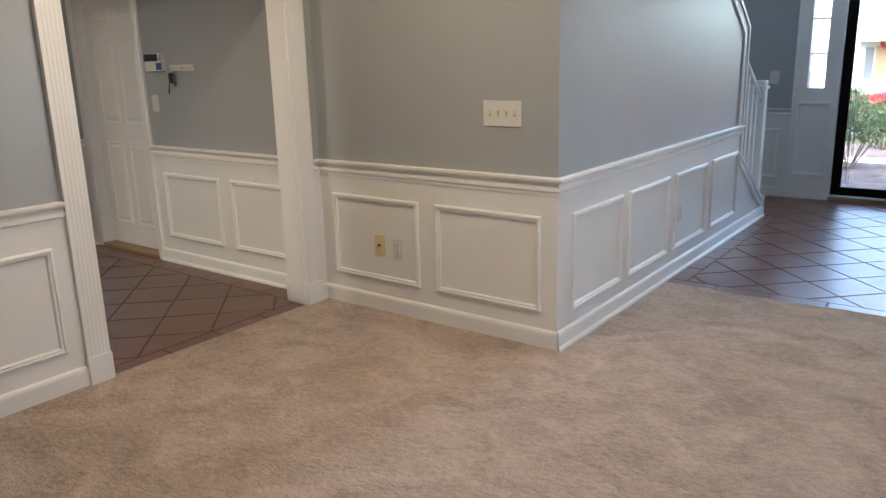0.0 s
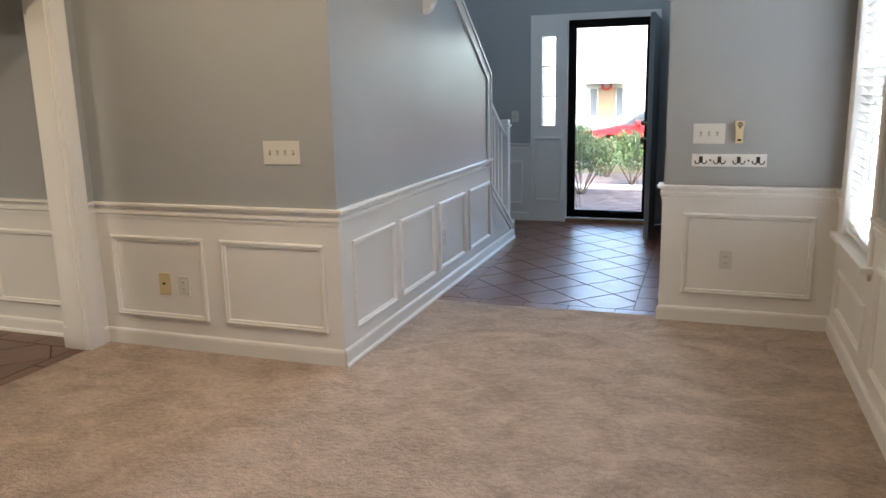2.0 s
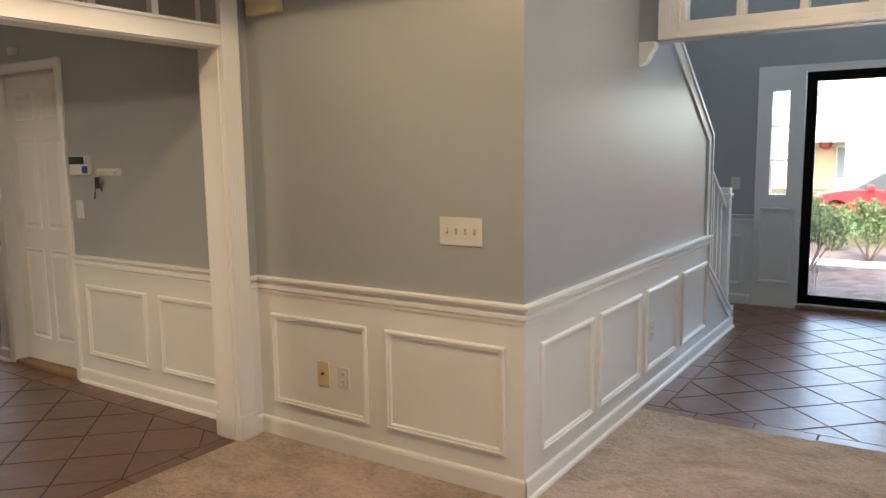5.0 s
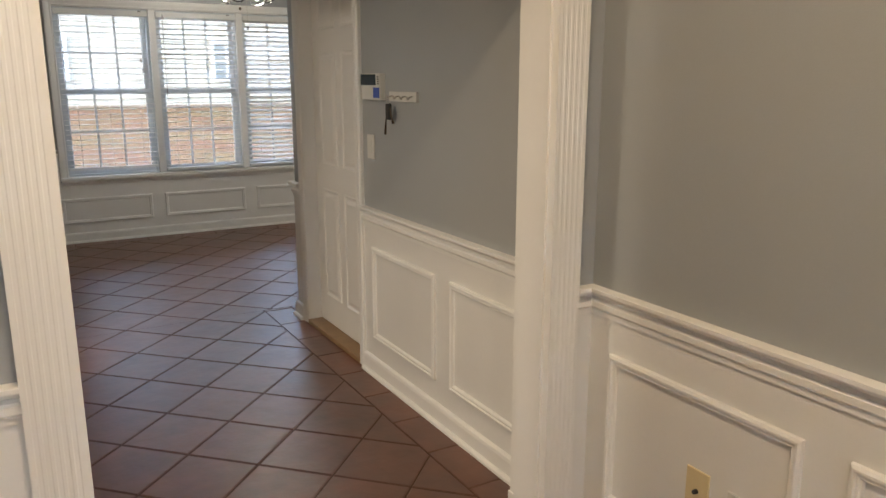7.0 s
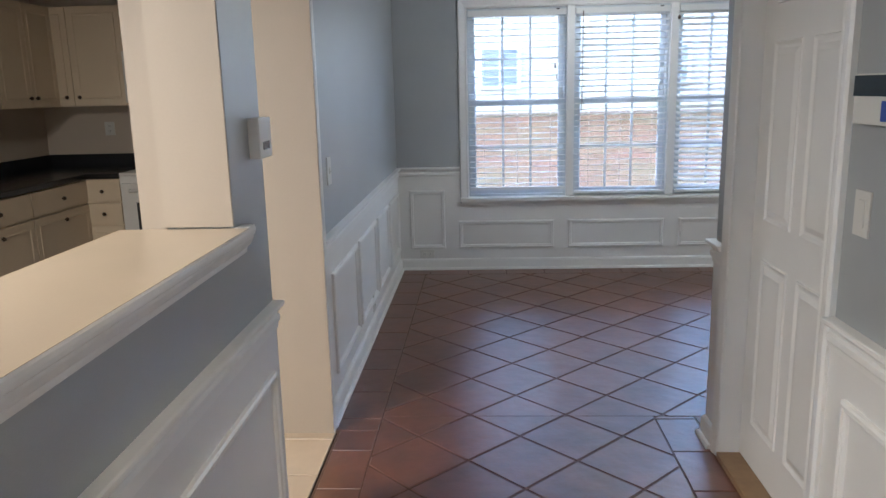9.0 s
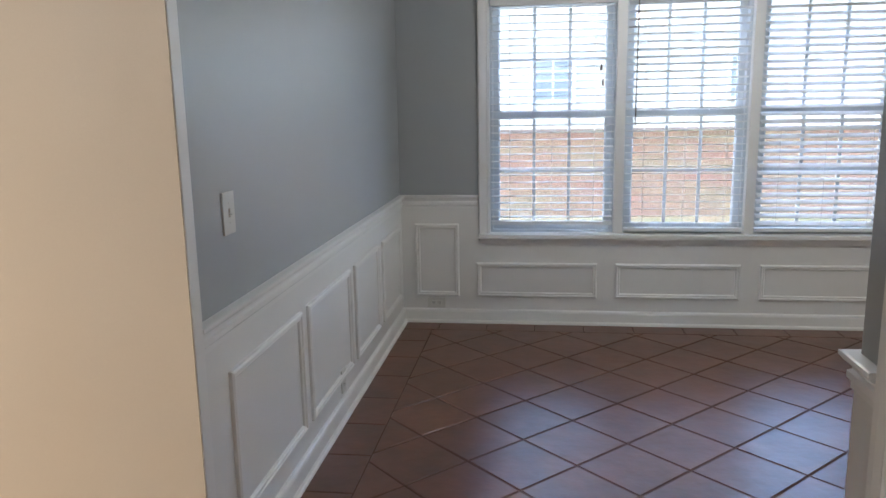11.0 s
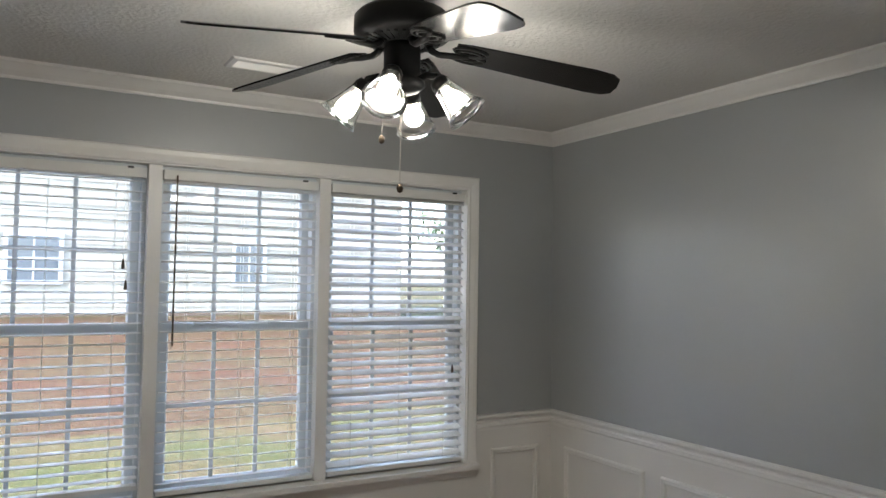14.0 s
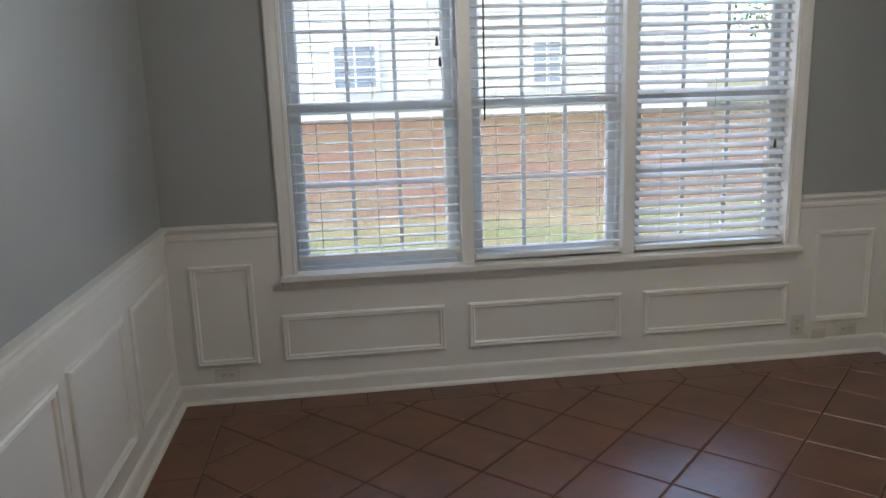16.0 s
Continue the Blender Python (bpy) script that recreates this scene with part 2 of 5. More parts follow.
def pierced(axis, c0, c1, u0, u1, v0, v1, holes):
    """A wall slab between c0 and c1 across its axis, with rectangular holes (u0, u1, v0, v1) through it."""
    bm = bmesh.new()
    us = sorted({u0, u1, *[h[0] for h in holes], *[h[1] for h in holes]})
    vs = sorted({v0, v1, *[h[2] for h in holes], *[h[3] for h in holes]})
    made = {}

    def vert(u, v, c):
        if (u, v, c) not in made:
            made[u, v, c] = bm.verts.new((u, c, v) if axis == 'y' else (c, u, v))
        return made[u, v, c]

    def full(i, j):
        if not (0 <= i < len(us) - 1 and 0 <= j < len(vs) - 1):
            return False
        a, b = (us[i] + us[i + 1]) / 2, (vs[j] + vs[j + 1]) / 2
        return not any(h[0] < a < h[1] and h[2] < b < h[3] for h in holes)

    for i in range(len(us) - 1):
        for j in range(len(vs) - 1):
            if not full(i, j):
                continue
            q = [(us[i], vs[j]), (us[i + 1], vs[j]), (us[i + 1], vs[j + 1]), (us[i], vs[j + 1])]
            for c in (c0, c1):
                bm.faces.new([vert(u, v, c) for u, v in q])
            for k, (di, dj) in enumerate(((0, -1), (1, 0), (0, 1), (-1, 0))):
                if not full(i + di, j + dj):
                    a, b = q[k], q[(k + 1) % 4]
                    bm.faces.new([vert(*a, c0), vert(*b, c0), vert(*b, c1), vert(*a, c1)])
    return bm


def side(axis, c, sgn):
    """Maps (along, up, out) to the world for a wall face at c, facing sgn along its axis."""
    if axis == 'y':
        return lambda u, v, h: (u, c + sgn * h, v)
    return lambda u, v, h: (c + sgn * h, u, v)


def ring(bm, P, u0, u1, v0, v1, prof):
    """A mitred frame round a rectangle; prof: (inset, out) pairs from its outer edge inwards."""
    rows = []
    for i, h in prof:
        rows.append([bm.verts.new(P(u, v, h)) for u, v in ((u0 + i, v0 + i), (u1 - i, v0 + i), (u1 - i, v1 - i), (u0 + i, v1 - i))])
    for a, b in zip(rows, rows[1:]):
        for k in range(4):
            bm.faces.new((a[k], a[(k + 1) % 4], b[(k + 1) % 4], b[k]))


def run(bm, P, u0, u1, prof, m0=0.0, m1=0.0):
    """A moulding along a wall; prof: (out, up) pairs, closed; m: how the ends are mitred."""
    a = [bm.verts.new(P(u0 - m0 * h, v, h)) for h, v in prof]
    b = [bm.verts.new(P(u1 + m1 * h, v, h)) for h, v in prof]
    n = len(prof)
    for k in range(n):
        bm.faces.new((a[k], a[(k + 1) % n], b[(k + 1) % n], b[k]))
    bm.faces.new(a)
    bm.faces.new(b[::-1])


def lathe(bm, prof, n=16, m=None, close=False):
    m = m or Matrix()
    rows = []
    for r, z in prof:
        rows.append([bm.verts.new(m @ Vector((r * math.cos(2 * math.pi * k / n), r * math.sin(2 * math.pi * k / n), z))) for k in range(n)])
    for a, b in zip(rows, rows[1:]):
        for k in range(n):
            bm.faces.new((a[k], a[(k + 1) % n], b[(k + 1) % n], b[k]))
    if close:
        bm.faces.new(rows[0][::-1])
        bm.faces.new(rows[-1])


def tube(bm, pts, r, n=8):
    rows = []
    pts = [Vector(p) for p in pts]
    for i, p in enumerate(pts):
        d = (pts[min(i + 1, len(pts) - 1)] - pts[max(i - 1, 0)]).normalized()
        q = d.to_track_quat('Z', 'Y')
        rr = r[i] if isinstance(r, (list, tuple)) else r
        rows.append([bm.verts.new(p + q @ Vector((rr * math.cos(2 * math.pi * k / n), rr * math.sin(2 * math.pi * k / n), 0))) for k in range(n)])
    for a, b in zip(rows, rows[1:]):
        for k in range(n):
            bm.faces.new((a[k], a[(k + 1) % n], b[(k + 1) % n], b[k]))
    bm.faces.new(rows[0][::-1])
    bm.faces.new(rows[-1])


def prism(bm, pts, axis, a0, a1):
    """A polygon (pairs) drawn out along axis from a0 to a1."""
    def put(p, a):
        return {'x': (a, p[0], p[1]), 'y': (p[0], a, p[1]), 'z': (p[0], p[1], a)}[axis]
    lo = [bm.verts.new(put(p, a0)) for p in pts]
    hi = [bm.verts.new(put(p, a1)) for p in pts]
    n = len(pts)
    for k in range(n):
        bm.faces.new((lo[k], lo[(k + 1) % n], hi[(k + 1) % n], hi[k]))
    bm.faces.new(lo[::-1])
    bm.faces.new(hi)


RAIL_TOP, TOP = 0.848, 2.44
RAIL = [(0, 0.762), (0.012, 0.762), (0.012, 0.778), (0.020, 0.786), (0.020, 0.802), (0.012, 0.808), (0.012, 0.818), (0.030, 0.828), (0.036, 0.836), (0.036, 0.846), (0.030, RAIL_TOP), (0, RAIL_TOP)]
BASE = [(0, 0.0), (0.018, 0.0), (0.018, 0.072), (0.015, 0.084), (0.008, 0.090), (0, 0.092)]
SHOE = [(0.018, 0.0), (0.034, 0.0), (0.033, 0.010), (0.027, 0.017), (0.018, 0.019)]
CROWN = [(0, 2.370), (0.012, 2.370), (0.014, 2.381), (0.036, 2.398), (0.060, 2.423), (0.067, 2.428), (0.067, TOP), (0, TOP)]
PANEL = [(0, 0), (0.001, 0.012), (0.008, 0.017), (0.014, 0.017), (0.017, 0.011), (0.024, 0.013), (0.029, 0.009), (0.032, 0.0)]


def wainscot(wall, P, u0, u1, panels, m0=0.0, m1=0.0, rail=True, shoe=False, low=0.178, high=0.658, gap=None):
    """White panelling up to the rail, with rail, baseboard and panel frames, on a wall's face."""
    bm = bmesh.new()
    board = lambda z: [(0, 0), (0.006, 0), (0.006, z), (0, z)]
    if gap:
        run(bm, P, u0, gap[0], board(0.80), m0, 0)
        run(bm, P, gap[0], gap[1], board(gap[2]), 0, 0)
        run(bm, P, gap[1], u1, board(0.80), 0, m1)
    else:
        run(bm, P, u0, u1, board(0.80), m0, m1)
    part("wainscot_board", bm, M["wains"], wall)
    if rail:
        bm = bmesh.new()
        run(bm, P, u0, u1, RAIL, m0, m1)
        part("chair_rail", bm, M["white"], wall, "white moulded chair rail")
    Q = lambda u, v, h: P(u, v, h + 0.005)
    bm = bmesh.new()
    run(bm, Q, u0, u1, BASE, m0, m1)
    if shoe:
        run(bm, Q, u0, u1, SHOE, m0, m1)
    part("baseboard", bm, M["white"], wall)
    for p in panels:
        a, b = p[0], p[1]
        lo, hi = (p[2], p[3]) if len(p) > 2 else (low, high)
        bm = bmesh.new()
        ring(bm, Q, min(a, b), max(a, b), lo, hi, PANEL)
        part("panel_frame", bm, M["white"], wall)


def crown(wall, P, u0, u1, m0=0.0, m1=0.0):
    bm = bmesh.new()
    run(bm, P, u0, u1, CROWN, m0, m1)
    part("crown_moulding", bm, M["white"], wall, "white crown moulding")


# ---- floors and ceilings ----
carpet = structure("floor_carpet", boxes((-3.17, 1.0, -2.6, 4.60, -0.1, 0.0)), M["carpet"], "beige plush carpet with vacuum marks", "carpet")
TX0, TX1, TY0, TY1, TRAY = -2.598, 0.34, -1.95, 2.597, 2.70
structure("ceiling_living", boxes((-3.29, 1.05, TY1, 4.574, TOP, TOP + 0.15), (-3.29, 1.05, -2.72, TY0, TOP, TOP + 0.15), (-3.29, TX0, TY0, TY1, TOP, TOP + 0.15), (TX1, 1.05, TY0, TY1, TOP, TOP + 0.15)),
          M["ceil"], "smooth white living room ceiling round a tray recess", "ceiling")
tray = structure("ceiling_tray", boxes((TX0 - 0.1, TX1 + 0.1, TY0 - 0.1, TY1 + 0.1, TRAY, TRAY + 0.1), (TX0 - 0.1, TX0, TY0, TY1, TOP + 0.151, TRAY), (TX1, TX1 + 0.1, TY0, TY1, TOP + 0.151, TRAY), (TX0 - 0.1, TX1 + 0.1, TY0 - 0.1, TY0, TOP + 0.151, TRAY), (TX0 - 0.1, TX1 + 0.1, TY1, TY1 + 0.1, TOP + 0.151, TRAY)),
                 M["ceil"], "raised tray ceiling warmly lit from inside", "ceiling")
up = [(h, v + 0.112) for h, v in CROWN[:-2]] + [(0.067, 2.553), (0, 2.553)]
for P, a, b in ((side('y', TY1, -1), TX0, TX1), (side('y', TY0, 1), TX0, TX1), (side('x', TX0, 1), TY0, TY1), (side('x', TX1, -1), TY0, TY1)):
    bm = bmesh.new()
    run(bm, P, a, b, up, -1, -1)
    part("tray_moulding", bm, M["white"], tray, "white crown moulding round the tray")
structure("ceiling_hall", boxes((-9.13, -3.291, -1.4, 5.31, TOP, TOP + 0.15)), M["ceil"], "white stippled ceiling of hall and breakfast room", "ceiling")
structure("ceiling_foyer", boxes((-2.87, 0.12, 3.355, 8.08, 5.2, 5.35)), M["ceil"], "white ceiling of the two-storey foyer", "ceiling")

# ---- walls ----
T2 = TOP
w = structure("wall_living_north", boxes((-3.29, -1.715, 3.235, 3.355, 0, T2)), M["grey"], "grey painted wall above white panelling", "wall")
PA = side('y', 3.235, -1)
wainscot(w, PA, -3.17, -1.595, [(-3.066, -2.43), (-2.318, -1.678)], -1, 1)
crown(w, PA, -3.17, -1.595, -1, 1)

bm = bmesh.new()
prism(bm, [(3.235, 0), (6.93, 0), (6.93, 0.10), (6.86, 0.155), (6.12, 0.63), (6.12, 1.545), (5.33, 2.073), (4.62, 2.55), (4.62, T2 + 0.15), (3.235, T2 + 0.15)], 'x', -1.715, -1.595)
w = structure("wall_stair_side", bm, M["grey"], "grey staircase side wall with sloping top", "wall")
PF = side('x', -1.595, 1)
wainscot(w, PF, 3.235, 6.14, [(3.37, 3.955), (4.045, 4.66), (4.762, 5.36), (5.48, 6.085)], 1, 0, shoe=True, low=0.165)
bm = bmesh.new()
run(bm, side('x', -1.595, 1), 6.14, 6.93, [(0, 0), (0.006, 0), (0.006, 0.10), (0, 0.10)])
prism(bm, [(6.14, 0.09), (6.92, 0.09), (6.86, 0.15), (6.14, 0.61)], 'x', -1.594, -1.589)
part("wainscot_board", bm, M["wains"], w)
bm = bmesh.new()
Q = lambda u, v, h: PF(u, v, h + 0.005)
run(bm, Q, 6.14, 6.925, BASE)
run(bm, Q, 6.14, 6.925, SHOE)
part("baseboard", bm, M["white"], w)
crown(w, PF, 3.235, 4.52, 1, 0)

w = structure("wall_living_stub", boxes((-0.05, 1.05, 4.555, 4.675, 0, T2)), M["grey"], "grey wall piece beside the foyer opening", "wall")
PS = side('y', 4.555, -1)
wainscot(w, PS, -0.05, 0.92, [(0.07, 0.804, 0.18, 0.68)], 1, -1)
crown(w, PS, -0.05, 0.92, 0, -1)
bm = bmesh.new()
PE = side('x', -0.05, -1)
run(bm, PE, 4.555, 4.675, RAIL, 1, 0)
part("chair_rail", bm, M["white"], w)
bm = bmesh.new()
run(bm, PE, 4.555, 4.675, [(0, 0), (0.006, 0), (0.006, 0.8), (0, 0.8)], 1, 0)
part("wainscot_board", bm, M["wains"], w)

w = structure("wall_foyer_header", pierced('y', 4.575, 4.675, -1.595, -0.05, 2.04, 5.2, [(-1.36, -0.22, 2.125, 2.345)]), M["grey"], "grey header wall over the foyer opening", "wall")

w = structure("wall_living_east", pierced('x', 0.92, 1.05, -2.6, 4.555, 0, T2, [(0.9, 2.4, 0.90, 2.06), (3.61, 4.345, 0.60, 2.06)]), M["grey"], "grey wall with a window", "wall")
PR = side('x', 0.92, -1)
wainscot(w, PR, -2.6, 3.54, [(2.75, 3.38), (1.9, 2.6), (1.05, 1.75)], -1, 0)
bm = bmesh.new()
run(bm, PR, 3.54, 4.41, [(0, 0), (0.006, 0), (0.006, 0.56), (0, 0.56)])
run(bm, PR, 4.41, 4.555, [(0, 0), (0.006, 0), (0.006, 0.80), (0, 0.80)], 0, -1)
part("wainscot_board", bm, M["wains"], w)
bm = bmesh.new()
run(bm, PR, 4.41, 4.555, RAIL, 0, -1)
part("chair_rail", bm, M["white"], w)
bm = bmesh.new()
run(bm, lambda u, v, h: PR(u, v, h + 0.005), 3.54, 4.555, BASE, 0, -1)
part("baseboard", bm, M["white"], w)
bm = bmesh.new()
ring(bm, lambda u, v, h: PR(u, v, h + 0.005), 3.60, 4.35, 0.178, 0.42, PANEL)
part("panel_frame", bm, M["white"], w)
crown(w, PR, -2.6, 4.555, -1, -1)

w = structure("wall_living_south", boxes((-3.29, 1.05, -2.72, -2.6, 0, T2)), M["grey"], "plain grey wall closing the living room", "wall")

w = structure("wall_living_west", pierced('x', -3.29, -3.17, -2.6, 3.235, 0, T2, [(1.808, 3.055, 0, 2.01), (1.808, 3.055, 2.10, 2.335)]), M["grey"], "grey wall with a cased opening to the hall", "wall")
PW = side('x', -3.17, 1)
wainscot(w, PW, -2.6, 1.704, [(0.95, 1.63), (0.12, 0.8), (-0.68, 0.0)], -1, 0)
bm = bmesh.new()
run(bm, PW, 3.158, 3.235, RAIL, 0, -1)
part("chair_rail", bm, M["white"], w)
bm = bmesh.new()
run(bm, PW, 3.158, 3.235, [(0, 0), (0.006, 0), (0.006, 0.8), (0, 0.8)], 0, -1)
part("wainscot_board", bm, M["wains"], w)
bm = bmesh.new()
run(bm, lambda u, v, h: PW(u, v, h + 0.005), 3.158, 3.235, BASE, 0, -1)
part("baseboard", bm, M["white"], w)
crown(w, PW, -2.6, 3.235, -1, -1)

w = structure("wall_hall_north", pierced('y', 3.235, 3.355, -5.90, -3.29, 0, T2, [(-5.70, -4.93, 0, 2.03)]), M["grey"], "grey hall wall with a door", "wall")
PH = side('y', 3.235, -1)
wainscot(w, PH, -4.86, -3.29, [(-4.754, -4.132), (-4.008, -3.40)], 0, 0, shoe=True, low=0.19)
wainscot(w, PH, -5.90, -5.77, [], 1, 0, shoe=True)
w = structure("wall_breakfast_east", boxes((-5.90, -5.78, 3.355, 5.19, 0, T2)), M["grey"], "grey wall of the breakfast room", "wall")
PB = side('x', -5.90, -1)
wainscot(w, PB, 3.235, 5.19, [(3.4, 4.2), (4.3, 5.05)], 1, -1, shoe=True)
crown(w, PB, 3.235, 5.19, 0, -1)

w = structure("wall_breakfast_west", pierced('x', -9.13, -8.965, -1.4, 5.31, 0, T2, [(2.183, 4.605, 0.585, 2.075)]), M["grey"], "grey wall with a triple window", "wall")
PV = side('x', -8.965, 1)
wainscot(w, PV, 1.60, 5.19, [(1.697, 1.985, 0.178, 0.66), (2.098, 2.872, 0.178, 0.405), (2.985, 3.752, 0.178, 0.405), (3.868, 4.64, 0.178, 0.405), (4.772, 5.09, 0.178, 0.66)], -1, -1, rail=False, shoe=True, gap=(2.112, 4.674, 0.55))
for a, b, m0, m1 in ((1.60, 2.112, -1, 0), (4.674, 5.19, 0, -1)):
    bm = bmesh.new()
    run(bm, PV, a, b, RAIL, m0, m1)
    part("chair_rail", bm, M["white"], w, "white moulded chair rail")
crown(w, PV, 1.60, 5.19, -1, -1)
w = structure("wall_breakfast_south", boxes((-8.965, -5.92, 1.48, 1.60, 0, T2)), M["grey"], "grey wall of the breakfast room", "wall")
PBS = side('y', 1.60, 1)
wainscot(w, PBS, -8.965, -5.972, [(-8.885, -8.31), (-8.21, -7.66), (-7.575, -6.91), (-6.83, -6.165)], -1, 0, shoe=True)
crown(w, PBS, -8.965, -5.92, -1, 0)
structure("corner_trim", boxes((-5.970, -5.920, 1.600, 1.634, 0, 2.05)), M["white"], "white painted corner board", "trim")
structure("wall_pantry", boxes((-6.04, -5.916, 0.87, 1.596, 0, T2), (-5.9196, -5.916, 1.596, 1.631, 0, 2.05)), M["beige"], "kitchen wall end beside the doorway, warm lamplight in its beige", "wall")
w = structure("wall_breakfast_north", boxes((-8.965, -5.78, 5.19, 5.31, 0, T2)), M["grey"], "grey wall of the breakfast room", "wall")
PBN = side('y', 5.19, -1)
wainscot(w, PBN, -8.965, -5.90, [(-8.83, -8.212), (-8.10, -7.463), (-7.357, -6.70), (-6.59, -6.05)], -1, -1, shoe=True)
crown(w, PBN, -8.965, -5.90, -1, -1)

# half wall with ledge between hall and kitchen
w = structure("wall_half", pierced('y', 1.47, 1.65, -5.92, -3.29, 0, T2, [(-5.92, -5.077, 0, 2.06), (-4.785, -3.55, 1.10, 2.1)]), M["grey"], "grey half wall with white panelling under a ledge", "wall")
PHF = side('y', 1.65, 1)
wainscot(w, PHF, -5.077, -3.29, [(-5.005, -4.287), (-4.205, -3.45)], 0, 0, shoe=True, high=0.645)
bm = boxes((-4.783, -3.292, 1.463, 1.4695, 0, 1.10), (-5.077, -4.785, 1.465, 1.471, 0, T2), (-4.7845, -4.780, 1.465, 1.648, 1.13, 2.1))
part("kitchen_paint_face", bm, M["beige"], w, "beige painted kitchen side")
structure("wall_kitchen_south", boxes((-8.965, -3.29, -1.4, -1.28, 0, T2)), M["beige"], "beige kitchen wall", "wall")
structure("wall_kitchen_back_face", boxes((-8.965, -8.955, -1.28, 1.48, 0, T2)), M["beige"], "beige kitchen wall behind the cabinets", "wall")
structure("floor_kitchen", boxes((-8.955, -3.29, -1.28, 1.62, -0.1, -0.004)), M["grout"], "cream tiled kitchen floor bed", "floor")

# foyer
w = structure("wall_front", pierced('y', 7.94, 8.08, -2.87, 0.12, 0, 5.2, [(-1.636, -0.306, 0, 2.19), (-1.636, -0.306, 3.1, 4.5)]), M["grey"], "grey entrance wall", "wall")
wainscot(w, side('y', 7.94, -1), -2.75, -1.64, [(-2.6, -2.2), (-2.1, -1.72)], -1, 0)
structure("wall_foyer_east", boxes((-0.03, 0.12, 4.675, 7.94, 0, 5.2)), M["grey"], "grey foyer wall", "wall")
structure("wall_foyer_west", boxes((-2.87, -2.75, 3.355, 7.94, 0, 5.2)), M["grey"], "grey wall beside the stairs", "wall")
# the last box is unseen, added to shut stray sky light out
structure("wall_foyer_south", boxes((-2.75, -1.716, 3.356, 3.48, 0, 5.2), (-1.715, -0.05, 4.80, 4.90, T2 + 0.15, 5.2), (-1.715, -1.60, 3.48, 4.80, T2 + 0.15, 5.2)), M["grey"], "grey upper foyer wall", "wall")

# ---- cased opening between living room and hall ----


def fluted(name, P, u0, u1, z0, z1, depth, parent, n=5):
    """A flat pilaster with upright flutes, on a wall's face."""
    pts = [(0.0, 0.0), (0.0, depth)]
    wd = u1 - u0
    for k in range(n):
        c = wd * (k + 1) / (n + 1)
        r = wd / (n + 1) * 0.34
        pts += [(c - r, depth), (c - r * 0.6, depth - 0.0011), (c + r * 0.6, depth - 0.0011), (c + r, depth)]
    pts += [(wd, depth), (wd, 0.0)]
    bm = bmesh.new()
    lo = [bm.verts.new(P(u0 + a, z0, h)) for a, h in pts]
    hi = [bm.verts.new(P(u0 + a, z1, h)) for a, h in pts]
    m = len(pts)
    for k in range(m):
        bm.faces.new((lo[k], lo[(k + 1) % m], hi[(k + 1) % m], hi[k]))
    bm.faces.new(lo[::-1])
    bm.faces.new(hi)
    return part(name, bm, M["white"], parent)


def pbox(bm, P, u0, u1, v0, v1, h0, h1):
    a, b = P(u0, v0, h0), P(u1, v1, h1)
    box(bm, *[c for k in range(3) for c in sorted((a[k], b[k]))])


op = thing("trim_hall_opening", (-3.23, 2.44, 0), "white fluted casing with transom over the hall opening", "door casing", "", "structure")
for P in (PW, side('x', -3.29, -1)):
    for a, b in ((1.704, 1.812), (3.051, 3.158)):
        fluted("pilaster", P, a, b, 0.12, 2.36, 0.03, op)
        bm = bmesh.new()
        pbox(bm, P, a - 0.004, b + 0.004, 0.0, 0.13, 0.0, 0.038)
        part("plinth_block", bm, M["white"], op, bevel=0.004)
    bm = bmesh.new()
    pbox(bm, P, 1.812, 3.051, 2.002, 2.10, 0.0, 0.024)
    pbox(bm, P, 1.812, 3.051, 2.085, 2.10, 0.024, 0.032)
    part("header_board", bm, M["white"], op, bevel=0.003)
    bm = bmesh.new()
    pbox(bm, P, 1.812, 3.051, 2.33, 2.36, 0.0, 0.024)
    part("top_board", bm, M["white"], op, bevel=0.003)
bm = boxes((-3.291, -3.169, 1.808, 1.820, 0, 2.002), (-3.291, -3.169, 3.043, 3.055, 0, 2.002), (-3.289, -3.171, 1.820, 3.043, 1.994, 2.0095))
part("jamb_liner", bm, M["white"], op)
for y in (2.12, 2.43, 2.74):
    part("muntin", boxes((-3.25, -3.21, y - 0.018, y + 0.018, 2.10, 2.335)), M["white"], op, bevel=0.004)

# ---- transom header over the foyer opening ----
tr = thing("trim_foyer_transom", (-0.79, 4.56, 2.03), "white four-light transom header with fluted ends", "transom", "", "structure")
PT = side('y', 4.575, -1)
fluted("pilaster", PT, -1.48, -1.37, 2.06, 2.385, 0.045, tr, 4)
fluted("pilaster", PT, -0.212, -0.102, 2.06, 2.385, 0.045, tr, 4)
bm = bmesh.new()
for a, b in ((-1.495, -1.355), (-0.227, -0.087)):
    pbox(bm, PT, a, b, 2.36, 2.40, 0.0, 0.06)
part("capital", bm, M["white"], tr, bevel=0.004)
bm = bmesh.new()
pbox(bm, PT, -1.48, -0.05, 2.044, 2.075, -0.11, 0.05)
pbox(bm, PT, -1.37, -0.212, 2.06, 2.128, 0.0, 0.035)
part("header_board", bm, M["white"], tr, bevel=0.004)
bm = bmesh.new()
pbox(bm, PT, -1.37, -0.212, 2.342, 2.385, 0.0, 0.03)
part("top_board", bm, M["white"], tr, bevel=0.003)
for x in (-1.078, -0.788, -0.498):
    bm = bmesh.new()
    pbox(bm, PT, x - 0.02, x + 0.02, 2.128, 2.342, -0.06, 0.02)
    part("muntin", bm, M["white"], tr, bevel=0.004)
bm = bmesh.new()
